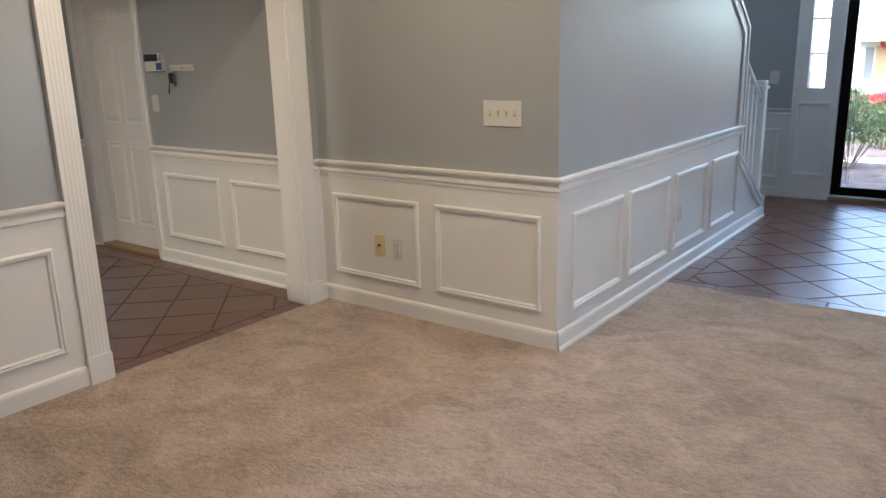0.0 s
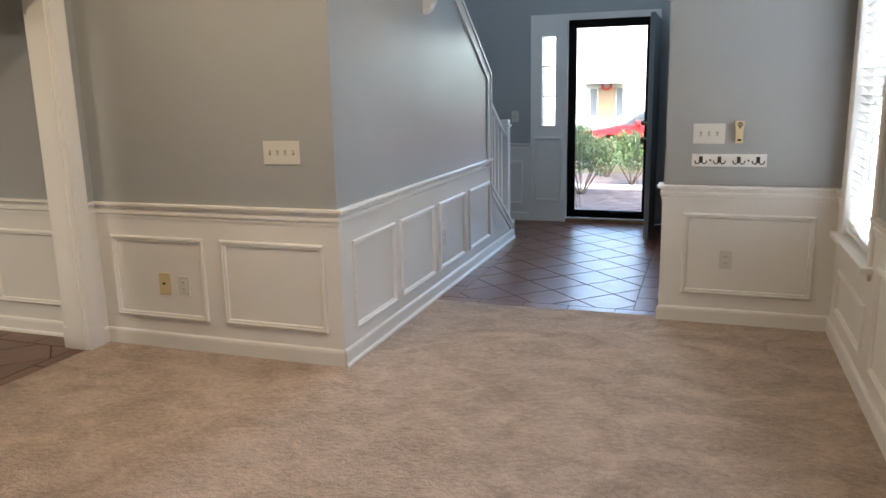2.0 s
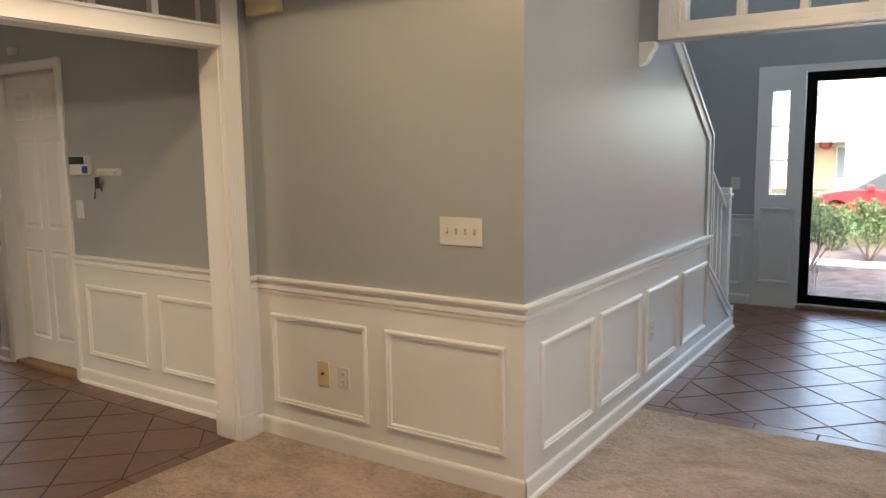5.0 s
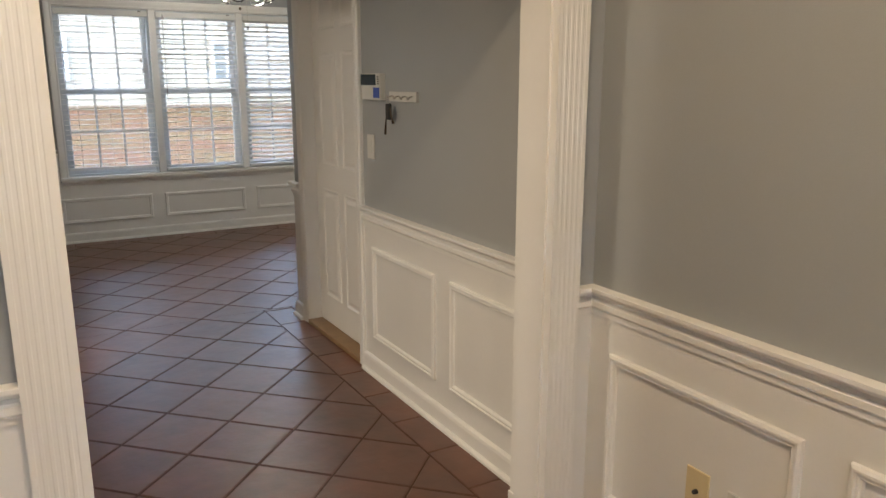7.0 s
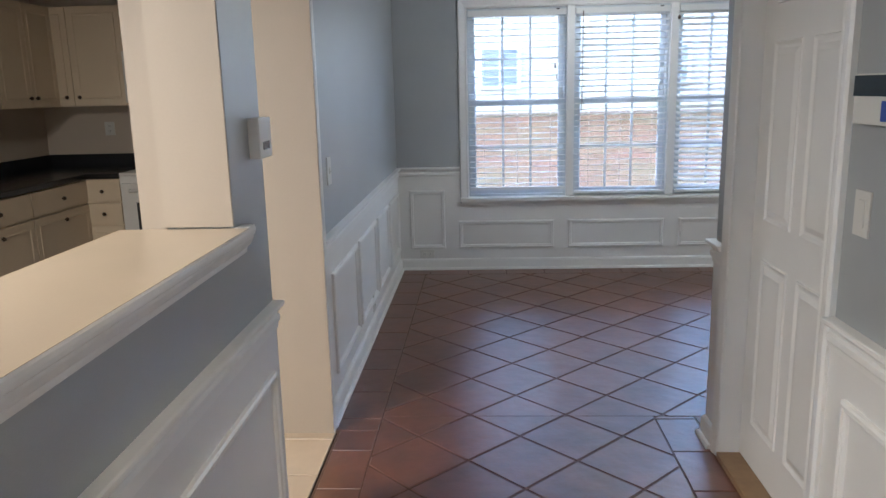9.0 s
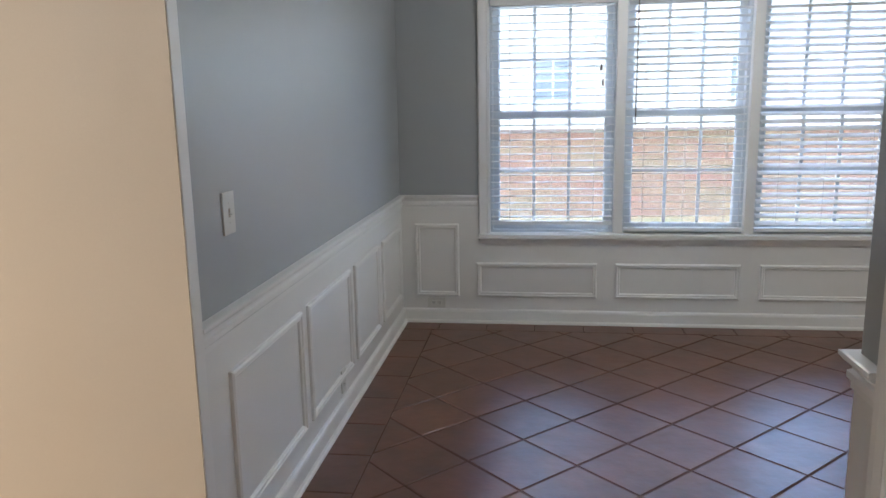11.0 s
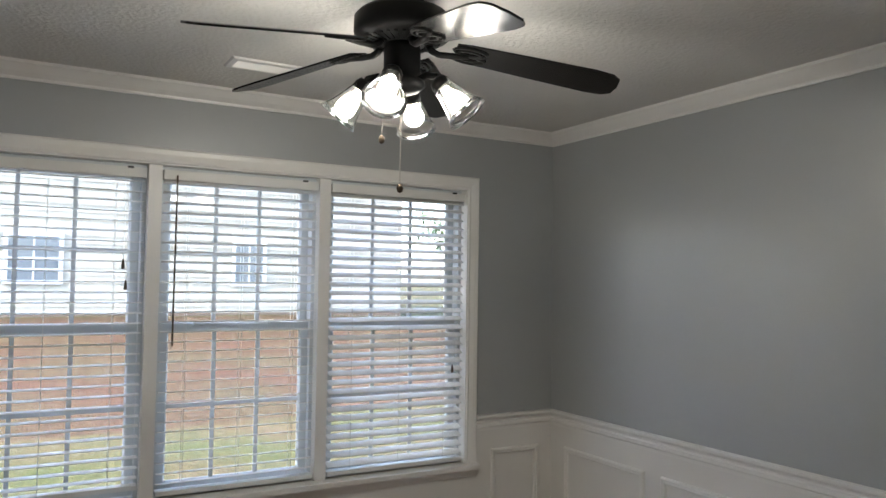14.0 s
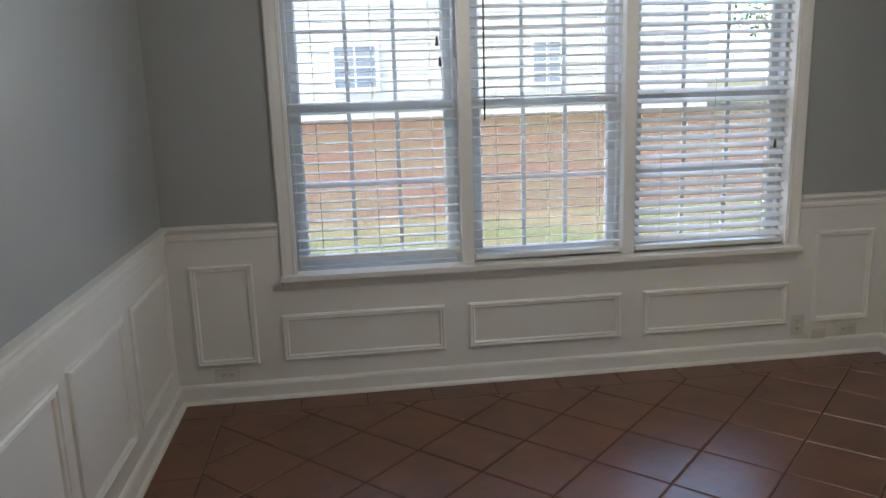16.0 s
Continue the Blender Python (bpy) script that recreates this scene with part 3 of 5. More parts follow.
for a, b in ((-1.37, -1.345), (-0.237, -0.212)):
    pbox(bm, PT, a, b, 2.128, 2.342, -0.06, 0.03)
part("transom_stile", bm, M["white"], tr, bevel=0.003)
for x0, s in ((-1.595, 1), (-0.05, -1)):
    bm = bmesh.new()
    pts = [(x0, 2.044), (x0 + s * 0.085, 2.044), (x0 + s * 0.085, 2.012), (x0 + s * 0.06, 1.985), (x0 + s * 0.05, 1.955), (x0 + s * 0.028, 1.93), (x0, 1.92)]
    prism(bm, pts, 'y', 4.565, 4.635)
    part("corbel", bm, M["white"], tr, bevel=0.003)

# ---- windows ----


def window_unit(parent, P, u0, u1, z0, z1, mid):
    bm = bmesh.new()
    ring(bm, P, u0, u1, z0, z1, [(0, -0.135), (0, -0.055), (0.018, -0.055), (0.018, -0.135)])
    part("window_frame", bm, M["vinyl"], parent)
    for name, a, b, h in (("lower_sash", z0 + 0.018, mid + 0.02, -0.085), ("upper_sash", mid - 0.022, z1 - 0.018, -0.112)):
        s0, s1 = u0 + 0.018, u1 - 0.018
        bm = bmesh.new()
        ring(bm, P, s0, s1, a, b, [(0, h - 0.024), (0, h), (0.034, h), (0.042, h - 0.010), (0.042, h - 0.024)])
        sash = part(name, bm, M["vinyl"], parent)
        g0, g1, ga, gb = s0 + 0.04, s1 - 0.04, a + 0.04, b - 0.04
        bm = bmesh.new()
        for k in (1, 2):
            c = g0 + (g1 - g0) * k / 3
            pbox(bm, P, c - 0.009, c + 0.009, ga, gb, h - 0.019, h - 0.007)
        c = (ga + gb) / 2
        pbox(bm, P, g0, g1, c - 0.009, c + 0.009, h - 0.018, h - 0.008)
        part("muntin_bars", bm, M["vinyl"], sash)
        bm = bmesh.new()
        pbox(bm, P, g0 - 0.004, g1 + 0.004, ga - 0.004, gb + 0.004, h - 0.0225, h - 0.0195)
        pane = part("pane", bm, M["glass"], sash)
        pane.visible_shadow = False
        if name == "lower_sash":
            for f in (0.25, 0.75):
                c = s0 + (s1 - s0) * f
                bm = bmesh.new()
                pbox(bm, P, c - 0.028, c + 0.028, b - 0.010, b + 0.004, h, h + 0.014)
                part("sash_lock", bm, M["vinyl"], sash, bevel=0.002)


def blind(P, u0, u1, z0, z1, tilt, pitch, label, group, wand=None, pulls=None, width=0.05):
    """A venetian blind; tilt: how far the slats' room edge hangs down, in degrees."""
    c = P((u0 + u1) / 2, z1, -0.032)
    th = thing("venetian_blind", c, label, "blind", group)
    bm = bmesh.new()
    pbox(bm, P, u0 + 0.004, u1 - 0.004, z1 - 0.060, z1 - 0.016, -0.052, -0.004)
    part("headrail", bm, M["blind"], th, bevel=0.003)
    a = radians(tilt)
    prof = []
    for s, b in ((-0.5, 0.0), (-0.25, 0.0018), (0, 0.0024), (0.25, 0.0018), (0.5, 0.0)):
        prof.append((s * width, b))
    pr = [(s, b + 0.0013) for s, b in prof] + [(s, b - 0.0013) for s, b in prof[::-1]]
    base = Vector(P((u0 + u1) / 2, 0, -0.030))
    bm = bmesh.new()
    ends = []
    for u in (u0 + 0.008, u1 - 0.008):
        row = []
        for s, b in pr:
            h = s * math.cos(a) + b * math.sin(a)
            v = -s * math.sin(a) + b * math.cos(a)
            row.append(bm.verts.new(Vector(P(u, v, -0.030 + h)) - base))
        ends.append(row)
    n = len(pr)
    for k in range(n):
        bm.faces.new((ends[0][k], ends[0][(k + 1) % n], ends[1][(k + 1) % n], ends[1][k]))
    bm.faces.new(ends[0])
    bm.faces.new(ends[1][::-1])
    me = mesh_from("slat", bm, M["blind"])
    inv = th.matrix_basis.inverted()
    z = z0 + 0.05
    while z < z1 - 0.06:
        ob = new("slat", me)
        ob.parent = th
        ob.matrix_basis = inv @ Matrix.Translation(base + Vector((0, 0, z))) @ pose(0, 0, 0, random.uniform(-0.35, 0.35), random.uniform(-0.8, 0.8), 0)
        z += pitch
    bm = bmesh.new()
    pbox(bm, P, u0 + 0.006, u1 - 0.006, z0, z0 + 0.022, -0.056, -0.006)
    part("bottom_rail", bm, M["blind"], th, bevel=0.004)
    for f in (0.16, 0.5, 0.84):
        u = u0 + (u1 - u0) * f
        bm = bmesh.new()
        for h in (-0.006, -0.054):
            pbox(bm, P, u - 0.0009, u + 0.0009, z0 + 0.02, z1 - 0.05, h - 0.0009, h + 0.0009)
        part("ladder_cord", bm, M["blind"], th)
    if wand:
        bm = bmesh.new()
        tube(bm, [P(u0 + wand[0], z1 - 0.04, 0.006), P(u0 + wand[0] - 0.004, wand[1], 0.010)], 0.0045, 6)
        part("tilt_wand", bm, M["bronze"], th, "dark tilt wand")
    for u, v in pulls or ():
        bm = bmesh.new()
        tube(bm, [P(u, z1 - 0.04, 0.003), P(u + 0.004, (z1 + v) / 2, 0.007), P(u, v + 0.02, 0.006)], 0.0014, 5)
        part("pull_cord", bm, M["blind"], th)
        bm = bmesh.new()
        tube(bm, [P(u, v + 0.03, 0.006), P(u, v + 0.02, 0.006), P(u, v - 0.01, 0.006), P(u, v - 0.014, 0.006)], [0.002, 0.005, 0.008, 0.004], 8)
        part("cord_tassel", bm, M["bronze"], th, "dark cord tassel")
    bm = bmesh.new()
    pbox(bm, P, u1 - 0.085, u1 - 0.06, z1 - 0.022, z1 - 0.014, -0.004, 0.003)
    part("cord_lock", bm, M["dark"], th)
    return th




def arch(bm, P, u0, u1, v0, v1, prof):
    """A mitred frame on two sides and the top of an opening."""
    rows = [[bm.verts.new(P(u, v, h)) for u, v in ((u0 + i, v0), (u0 + i, v1 - i), (u1 - i, v1 - i), (u1 - i, v0))] for i, h in prof]
    for a, b in zip(rows, rows[1:]):
        for k in range(3):
            bm.faces.new((a[k], a[k + 1], b[k + 1], b[k]))


CASING = [(-0.068, 0.0), (-0.068, 0.016), (-0.060, 0.024), (-0.040, 0.022), (-0.016, 0.016), (-0.006, 0.018), (0.0, 0.012), (0.0, 0.0)]


def window_trim(parent, P, u0, u1, z0, z1, over=0.03):
    bm = bmesh.new()
    prof = [(i + 0.068, h) for i, h in CASING]
    arch(bm, P, u0 - 0.068, u1 + 0.068, z0 + 0.003, z1 + 0.068, prof)
    part("window_casing", bm, M["white"], parent)
    bm = bmesh.new()
    pbox(bm, P, u0 - 0.068 - over, u1 + 0.068 + over, z0 - 0.022, z0 + 0.006, -0.05, 0.058)
    part("window_sill", bm, M["white"], parent, "white window sill", bevel=0.005)
    bm = bmesh.new()
    pbox(bm, P, u0 - 0.06, u1 + 0.06, z0 - 0.062, z0 - 0.022, 0.004, 0.022)
    part("apron", bm, M["white"], parent, bevel=0.004)
    bm = bmesh.new()
    ring(bm, P, u0, u1, z0, z1, [(-0.001, -0.13), (-0.001, 0.012), (0.004, 0.012), (0.004, -0.13)])
    part("jamb_liner", bm, M["white"], parent)


win = thing("window_1", (-8.965, 3.42, 0.59), "white triple double-hung window with grilles", "window", "", "structure")
window_trim(win, PV, 2.183, 4.605, 0.592, 2.075, 0.0)
UNITS = [(2.187, 2.966), (3.024, 3.759), (3.818, 4.601)]
for a, b in ((2.966, 3.024), (3.759, 3.818)):
    bm = bmesh.new()
    pbox(bm, PV, a, b, 0.595, 2.071, -0.13, -0.002)
    part("mullion", bm, M["white"], win, bevel=0.003)
for a, b in UNITS:
    window_unit(win, PV, a, b, 0.596, 2.071, 1.345)
G = "blinds of the triple window"
blind(PV, 2.190, 2.964, 0.652, 2.068, 2, 0.0445, "white two-inch blind lowered with slats open flat", G, pulls=((2.872, 1.62), (2.884, 1.53)))
blind(PV, 3.027, 3.757, 0.612, 2.068, -8, 0.0445, "white blind lowered with slats slightly open", G, wand=(0.06, 1.27))
blind(PV, 3.821, 4.599, 0.612, 2.068, 24, 0.0445, "white blind lowered with slats tilted down", G, pulls=((4.52, 1.1),))

win2 = thing("window_2", (0.92, 3.98, 0.61), "white double-hung living room window", "window", "", "structure")
window_trim(win2, PR, 3.61, 4.345, 0.612, 2.06)
window_unit(win2, PR, 3.614, 4.341, 0.618, 2.056, 1.345)
# out-of-view window, added so that more daylight reaches the living room
win3 = thing("window_3_unseen", (0.92, 1.65, 0.9), "unseen white living room window added to let in daylight", "window", "", "structure")
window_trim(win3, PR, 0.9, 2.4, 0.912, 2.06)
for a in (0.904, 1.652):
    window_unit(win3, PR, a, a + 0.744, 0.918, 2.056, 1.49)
blind(PR, 3.618, 4.337, 0.64, 2.053, -35, 0.0445, "white window blind lowered with slats tilted", "")

# ---- hall door ----
door = thing("door_1", (-5.315, 3.30, 0), "closed white six-panel door with wooden threshold", "door", "", "structure")
slab = part("door_slab", boxes((-5.695, -4.935, 3.302, 3.34, 0.03, 2.025)), M["white"], door, bevel=0.002)
PD = side('y', 3.302, -1)
for a, b in ((-5.585, -5.355), (-5.275, -5.045)):
    for lo, hi in ((0.20, 0.84), (0.98, 1.60), (1.72, 1.92)):
        bm = bmesh.new()
        ring(bm, PD, a, b, lo, hi, [(0, -0.001), (0.004, 0.006), (0.012, 0.002), (0.020, -0.002), (0.028, 0.001), (0.045, 0.007), (0.05, 0.007)])
        pbox(bm, PD, a + 0.049, b - 0.049, lo + 0.049, hi - 0.049, 0.0, 0.007)
        part("door_panel", bm, M["white"], slab)
bm = bmesh.new()
arch(bm, PH, -5.77, -4.86, -0.003, 2.10, [(i + 0.068, h) for i, h in CASING])
arch(bm, PH, -5.70, -4.93, -0.003, 2.03, [(0.0015, 0.004), (0.0015, -0.118), (0.014, -0.118), (0.014, -0.107), (0.004, -0.107), (0.004, 0.004)])
part("door_casing", bm, M["white"], door)
bm = bmesh.new()
lathe(bm, [(0.001, 0.012), (0.022, 0.010), (0.026, 0.0)], 18, pose(-5.0, 3.302, 0.89, 90))
part("lock_rose", bm, M["chrome"], slab, "chrome lock rose", smooth=True)
bm = bmesh.new()
lathe(bm, [(0.001, 0.062), (0.018, 0.058), (0.026, 0.044), (0.024, 0.030), (0.012, 0.020), (0.011, 0.0)], 18, pose(-5.0, 3.302, 0.89, 90) @ Matrix.Scale(0.5, 4))
part("knob", bm, M["chrome"], slab, "small chrome knob", smooth=True)
part("threshold", boxes((-5.70, -4.93, 3.215, 3.355, -0.003, 0.026)), M["oak"], door, "worn oak threshold", bevel=0.006)

# ---- ceiling fan ----
FX, FY = -7.45, 3.45
fan = thing("ceiling_fan", (FX, FY, 2.44), "black five-blade ceiling fan with four lit glass shades", "ceiling fan")
C = Matrix.Translation((FX, FY, 0))
TILT = C @ pose(0, 0, 2.285, 0, 2.6, 0)
bm = bmesh.new()
lathe(bm, [(0.0, 2.44), (0.062, 2.44), (0.064, 2.425), (0.062, 2.395), (0.050, 2.378), (0.035, 2.372), (0.03, 2.360), (0.0, 2.360)], 32, C)
part("canopy", bm, M["black"], fan, smooth=True)
bm = bmesh.new()
lathe(bm, [(0.0, 2.372), (0.09, 2.370), (0.132, 2.362), (0.145, 2.348), (0.146, 2.305), (0.139, 2.292), (0.120, 2.286), (0.107, 2.276), (0.06, 2.270), (0.0, 2.270)], 40, C)
part("motor_housing", bm, M["black"], fan, smooth=True)
bm = bmesh.new()
for k in range(30):
    m = C @ pose(0, 0, 0, 0, 0, k * 12)
    v = [m @ Vector(p) for p in ((0.068, -0.004, 2.2705), (0.113, -0.005, 2.2805), (0.113, 0.005, 2.2805), (0.068, 0.004, 2.2705))]
    lo = [bm.verts.new(p + Vector((0, 0, -0.004))) for p in v]
    hi = [bm.verts.new(p + Vector((0, 0, 0.004))) for p in v]
    for a in range(4):
        bm.faces.new((lo[a], lo[(a + 1) % 4], hi[(a + 1) % 4], hi[a]))
    bm.faces.new(lo)
    bm.faces.new(hi)
part("vent_ribs", bm, M["black"], fan, "ring of cast vent ribs")
C = Matrix.Translation((FX, FY, 0.012))
bm = bmesh.new()
lathe(bm, [(0.0, 2.264), (0.052, 2.264), (0.055, 2.24), (0.055, 2.175), (0.048, 2.160), (0.066, 2.150), (0.070, 2.135), (0.05, 2.118), (0.02, 2.108), (0.0, 2.106)], 32, C)
part("switch_housing", bm, M["black"], fan, smooth=True)
outline = [(0.155, -0.048), (0.20, -0.056), (0.40, -0.066), (0.56, -0.072), (0.610, -0.066), (0.634, -0.045), (0.640, 0.0), (0.634, 0.045), (0.610, 0.066), (0.56, 0.072), (0.40, 0.066), (0.20, 0.056), (0.155, 0.048)]
for k in range(5):
    m = TILT @ pose(0, 0, 0, 0, 0, 66.4 + 72 * k) @ pose(0, 0, 0, 0, 8.6, 0) @ pose(0, 0, 0, -14.5, 0, 0)
    bm = bmesh.new()
    lo = [bm.verts.new(m @ Vector((x * 1.045, y * 0.93, -0.003))) for x, y in outline]
    hi = [bm.verts.new(m @ Vector((x * 1.045, y * 0.93, 0.003))) for x, y in outline]
    n = len(outline)
    for a in range(n):
        bm.faces.new((lo[a], lo[(a + 1) % n], hi[(a + 1) % n], hi[a]))
    bm.faces.new(lo[::-1])
    bm.faces.new(hi)
    bl = part("blade", bm, M["blade"], fan)
    bm = bmesh.new()
    m2 = TILT @ pose(0, 0, -2.285, 0, 0, 66.4 + 72 * k)
    tube(bm, [m2 @ Vector(p) for p in ((0.075, 0, 2.276), (0.088, 0, 2.258), (0.11, 0, 2.248), (0.15, 0, 2.247), (0.20, 0, 2.247))], [0.012, 0.011, 0.010, 0.010, 0.008], 8)
    for s, r in ((0.034, 0.0045), (0.022, 0.004)):
        for e in (-1, 1):
            pts = [m @ Vector((0.205 + s * 1.5 * math.cos(q), e * s * 0.62 + s * 0.6 * math.sin(q), -0.006)) for q in [2 * math.pi * i / 14 for i in range(15)]]
            tube(bm, pts, r, 6)
    part("blade_iron", bm, M["black"], bl, "scrolled blade bracket", smooth=True)
for k in range(4):
    a = -40 + 90 * k
    m = C @ pose(0, 0, 0, 0, 0, a)
    bm = bmesh.new()
    tube(bm, [m @ Vector(p) for p in ((0.045, 0, 2.150), (0.075, 0, 2.166), (0.105, 0, 2.160), (0.118, 0, 2.140))], 0.011, 8)
    arm = part("lamp_arm", bm, M["black"], fan, smooth=True)
    q = m @ pose(0.112, 0, 2.142, 0, 180 - 42, 0)
    bm = bmesh.new()
    lathe(bm, [(0.0, -0.012), (0.024, -0.010), (0.030, 0.004), (0.030, 0.024), (0.0, 0.024)], 18, q)
    part("lamp_socket", bm, M["black"], arm, smooth=True)
    bm = bmesh.new()
    n = 28
    for prof in ([(0.029, 0.012), (0.031, 0.030), (0.037, 0.055), (0.045, 0.085), (0.055, 0.112), (0.064, 0.130)],):
        out = prof + [(r - 0.0028, z) for r, z in prof[::-1]]
        rows = []
        for r, z in out:
            rows.append([bm.verts.new(q @ Vector((r * (1 + 0.018 * (j % 2)) * math.cos(2 * math.pi * j / n), r * (1 + 0.018 * (j % 2)) * math.sin(2 * math.pi * j / n), z))) for j in range(n)])
        for r0, r1 in zip(rows, rows[1:] + rows[:1]):
            for j in range(n):
                bm.faces.new((r0[j], r0[(j + 1) % n], r1[(j + 1) % n], r1[j]))
    sh = part("shade", bm, M["shade"], arm, "clear ribbed glass bell shade", smooth=True)
    sh.visible_shadow = False
    bm = bmesh.new()
    lathe(bm, [(0.001, 0.024), (0.013, 0.026), (0.014, 0.040), (0.024, 0.060), (0.028, 0.078), (0.024, 0.096), (0.012, 0.106), (0.001, 0.108)], 18, q)
    bu = part("bulb", bm, M["bulb"], arm, "lit round bulb", smooth=True)
    bu.visible_shadow = False
    lamp("fan_bulb_light", 'POINT', FAN_POWER, NEUTRAL, q @ pose(0, 0, 0.078), 0.055)
for (dx, dy), z1, nm in (((0.002, -0.063), 1.99, "short"), ((0.045, -0.023), 1.845, "long")):
    bm = bmesh.new()
    z = 2.13
    while z > z1:
        lathe(bm, [(0.0005, 0.0024), (0.0022, 0.001), (0.0022, -0.001), (0.0005, -0.0024)], 5, Matrix.Translation((FX + dx, FY + dy, z)))
        z -= 0.006
    ch = part("pull_chain", bm, M["chrome"], fan, "beaded metal pull chain")
    bm = bmesh.new()
    lathe(bm, [(0.001, 0.014), (0.007, 0.010), (0.010, 0.0), (0.007, -0.010), (0.001, -0.013)], 12, Matrix.Translation((FX + dx, FY + dy, z1 - 0.01)))
    part("chain_pull", bm, M["bronze"], ch, smooth=True)

# ---- ceiling fittings ----


def vent(x, y, lx, ly, label):
    th = thing("ceiling_vent", (x, y, 2.44), label, "ceiling vent")
    bm = bmesh.new()
    P = lambda u, v, h: (x + u, y + v, 2.44 - h)
    ring(bm, P, -lx / 2, lx / 2, -ly / 2, ly / 2, [(0, 0), (0.004, 0.008), (0.025, 0.010), (0.028, 0.002)])
    part("frame", bm, M["white"], th)
    # dark sheet in place of the unlit duct behind the slats
    part("backing", boxes((x - lx / 2 + 0.02, x + lx / 2 - 0.02, y - ly / 2 + 0.02, y + ly / 2 - 0.02, 2.4375, 2.4395)), M["dark"], th)
    n = 5
    for k in range(n):
        c = -lx / 2 + 0.03 + (lx - 0.06) * (k + 0.5) / n if lx < ly else 0
        bm = bmesh.new()
        if lx < ly:
            prism(bm, [(x + c - 0.0026, 2.4310), (x + c - 0.0012, 2.4305), (x + c + 0.0010, 2.4370), (x + c - 0.0004, 2.4375)], 'y', y - ly / 2 + 0.024, y + ly / 2 - 0.024)
        part("slat", bm, M["white"], th)


vent(-8.47, 3.33, 0.15, 0.30, "white slatted ceiling air vent")
vent(0.67, 3.64, 0.15, 0.28, "white slatted ceiling air vent")


def downlight(x, y, z, label):
    th = thing("recessed_light", (x, y, z), label, "downlight", "recessed downlights")
    m = Matrix.Translation((x, y, z - 2.44))
    bm = bmesh.new()
    lathe(bm, [(0.090, 2.440), (0.088, 2.434), (0.066, 2.434), (0.060, 2.4385)], 32, m)
    part("trim_ring", bm, M["white"], th, smooth=True)
    bm = bmesh.new()
    lathe(bm, [(0.062, 2.4375), (0.03, 2.4345), (0.001, 2.4340)], 24, m)
    part("lens", bm, M["dome"], th, "glowing warm lens", smooth=True)


downlight(-0.752, 3.838, 2.44, "lit recessed ceiling downlight with white trim ring")
for x in (-2.22, -1.2):
    downlight(x, 2.07, TRAY, "lit recessed downlight in the tray ceiling")


def dome_light(x, y, label, drop=0.088):
    th = thing("flush_ceiling_light", (x, y, 2.44), label, "ceiling light")
    m = Matrix.Translation((x, y, 0))
    bm = bmesh.new()
    lathe(bm, [(0.0, 2.44), (0.20, 2.44), (0.205, 2.425), (0.195, 2.41), (0.0, 2.41)], 40, m)
    part("base", bm, M["chrome"], th, smooth=True)
    bm = bmesh.new()
    lathe(bm, [(0.192, 2.41)] + [(r, 2.41 - drop * f) for r, f in ((0.18, 0.4), (0.14, 0.74), (0.08, 0.93), (0.001, 1.0))], 40, m)
    d = part("dome", bm, M["dome"], th, "glowing frosted glass dome", smooth=True)
    d.visible_shadow = False


dome_light(-4.0, 0.2, "lit flush kitchen ceiling light with frosted dome")

# ---- plates and small fittings ----


def plate(P, u0, u1, v0, v1, parent, mat="plastic", d=0.006):
    bm = bmesh.new()
    pbox(bm, P, u0, u1, v0, v1, 0.0, d)
    return part("plate", bm, M[mat], parent, bevel=0.002)


def switches(P, u0, u1, v0, v1, n, label, rocker=False):
    th = thing("light_switch", P((u0 + u1) / 2, (v0 + v1) / 2, 0), label, "light switch")
    plate(P, u0, u1, v0, v1, th)
    for k in range(n):
        c = u0 + (u1 - u0) * (k + 0.5) / n if n > 1 else (u0 + u1) / 2
        if n > 1:
            c = (u0 + u1) / 2 + (k - (n - 1) / 2) * 0.046
        vm = (v0 + v1) / 2
        bm = bmesh.new()
        if rocker:
            pbox(bm, P, c - 0.017, c + 0.017, vm - 0.034, vm + 0.034, 0.006, 0.009)
            part("rocker", bm, M["plastic"], th, bevel=0.001)
        else:
            pbox(bm, P, c - 0.006, c + 0.006, vm - 0.013, vm + 0.013, 0.0055, 0.0068)
            part("slot", bm, M["slot"], th, "shadowed toggle slot")
            bm = bmesh.new()
            s = random.choice((-1, 1))
            pbox(bm, P, c - 0.0042, c + 0.0042, vm + s * 0.001 - 0.004, vm + s * 0.006 + 0.004, 0.006, 0.017)
            part("toggle", bm, M["plastic"], th, bevel=0.001)
        for e in (-1, 1):
            bm = bmesh.new()
            pbox(bm, P, c - 0.003, c + 0.003, vm + e * 0.030 - 0.003, vm + e * 0.030 + 0.003, 0.0058, 0.0072)
            part("screw", bm, M["plastic"], th, bevel=0.001)
    return th


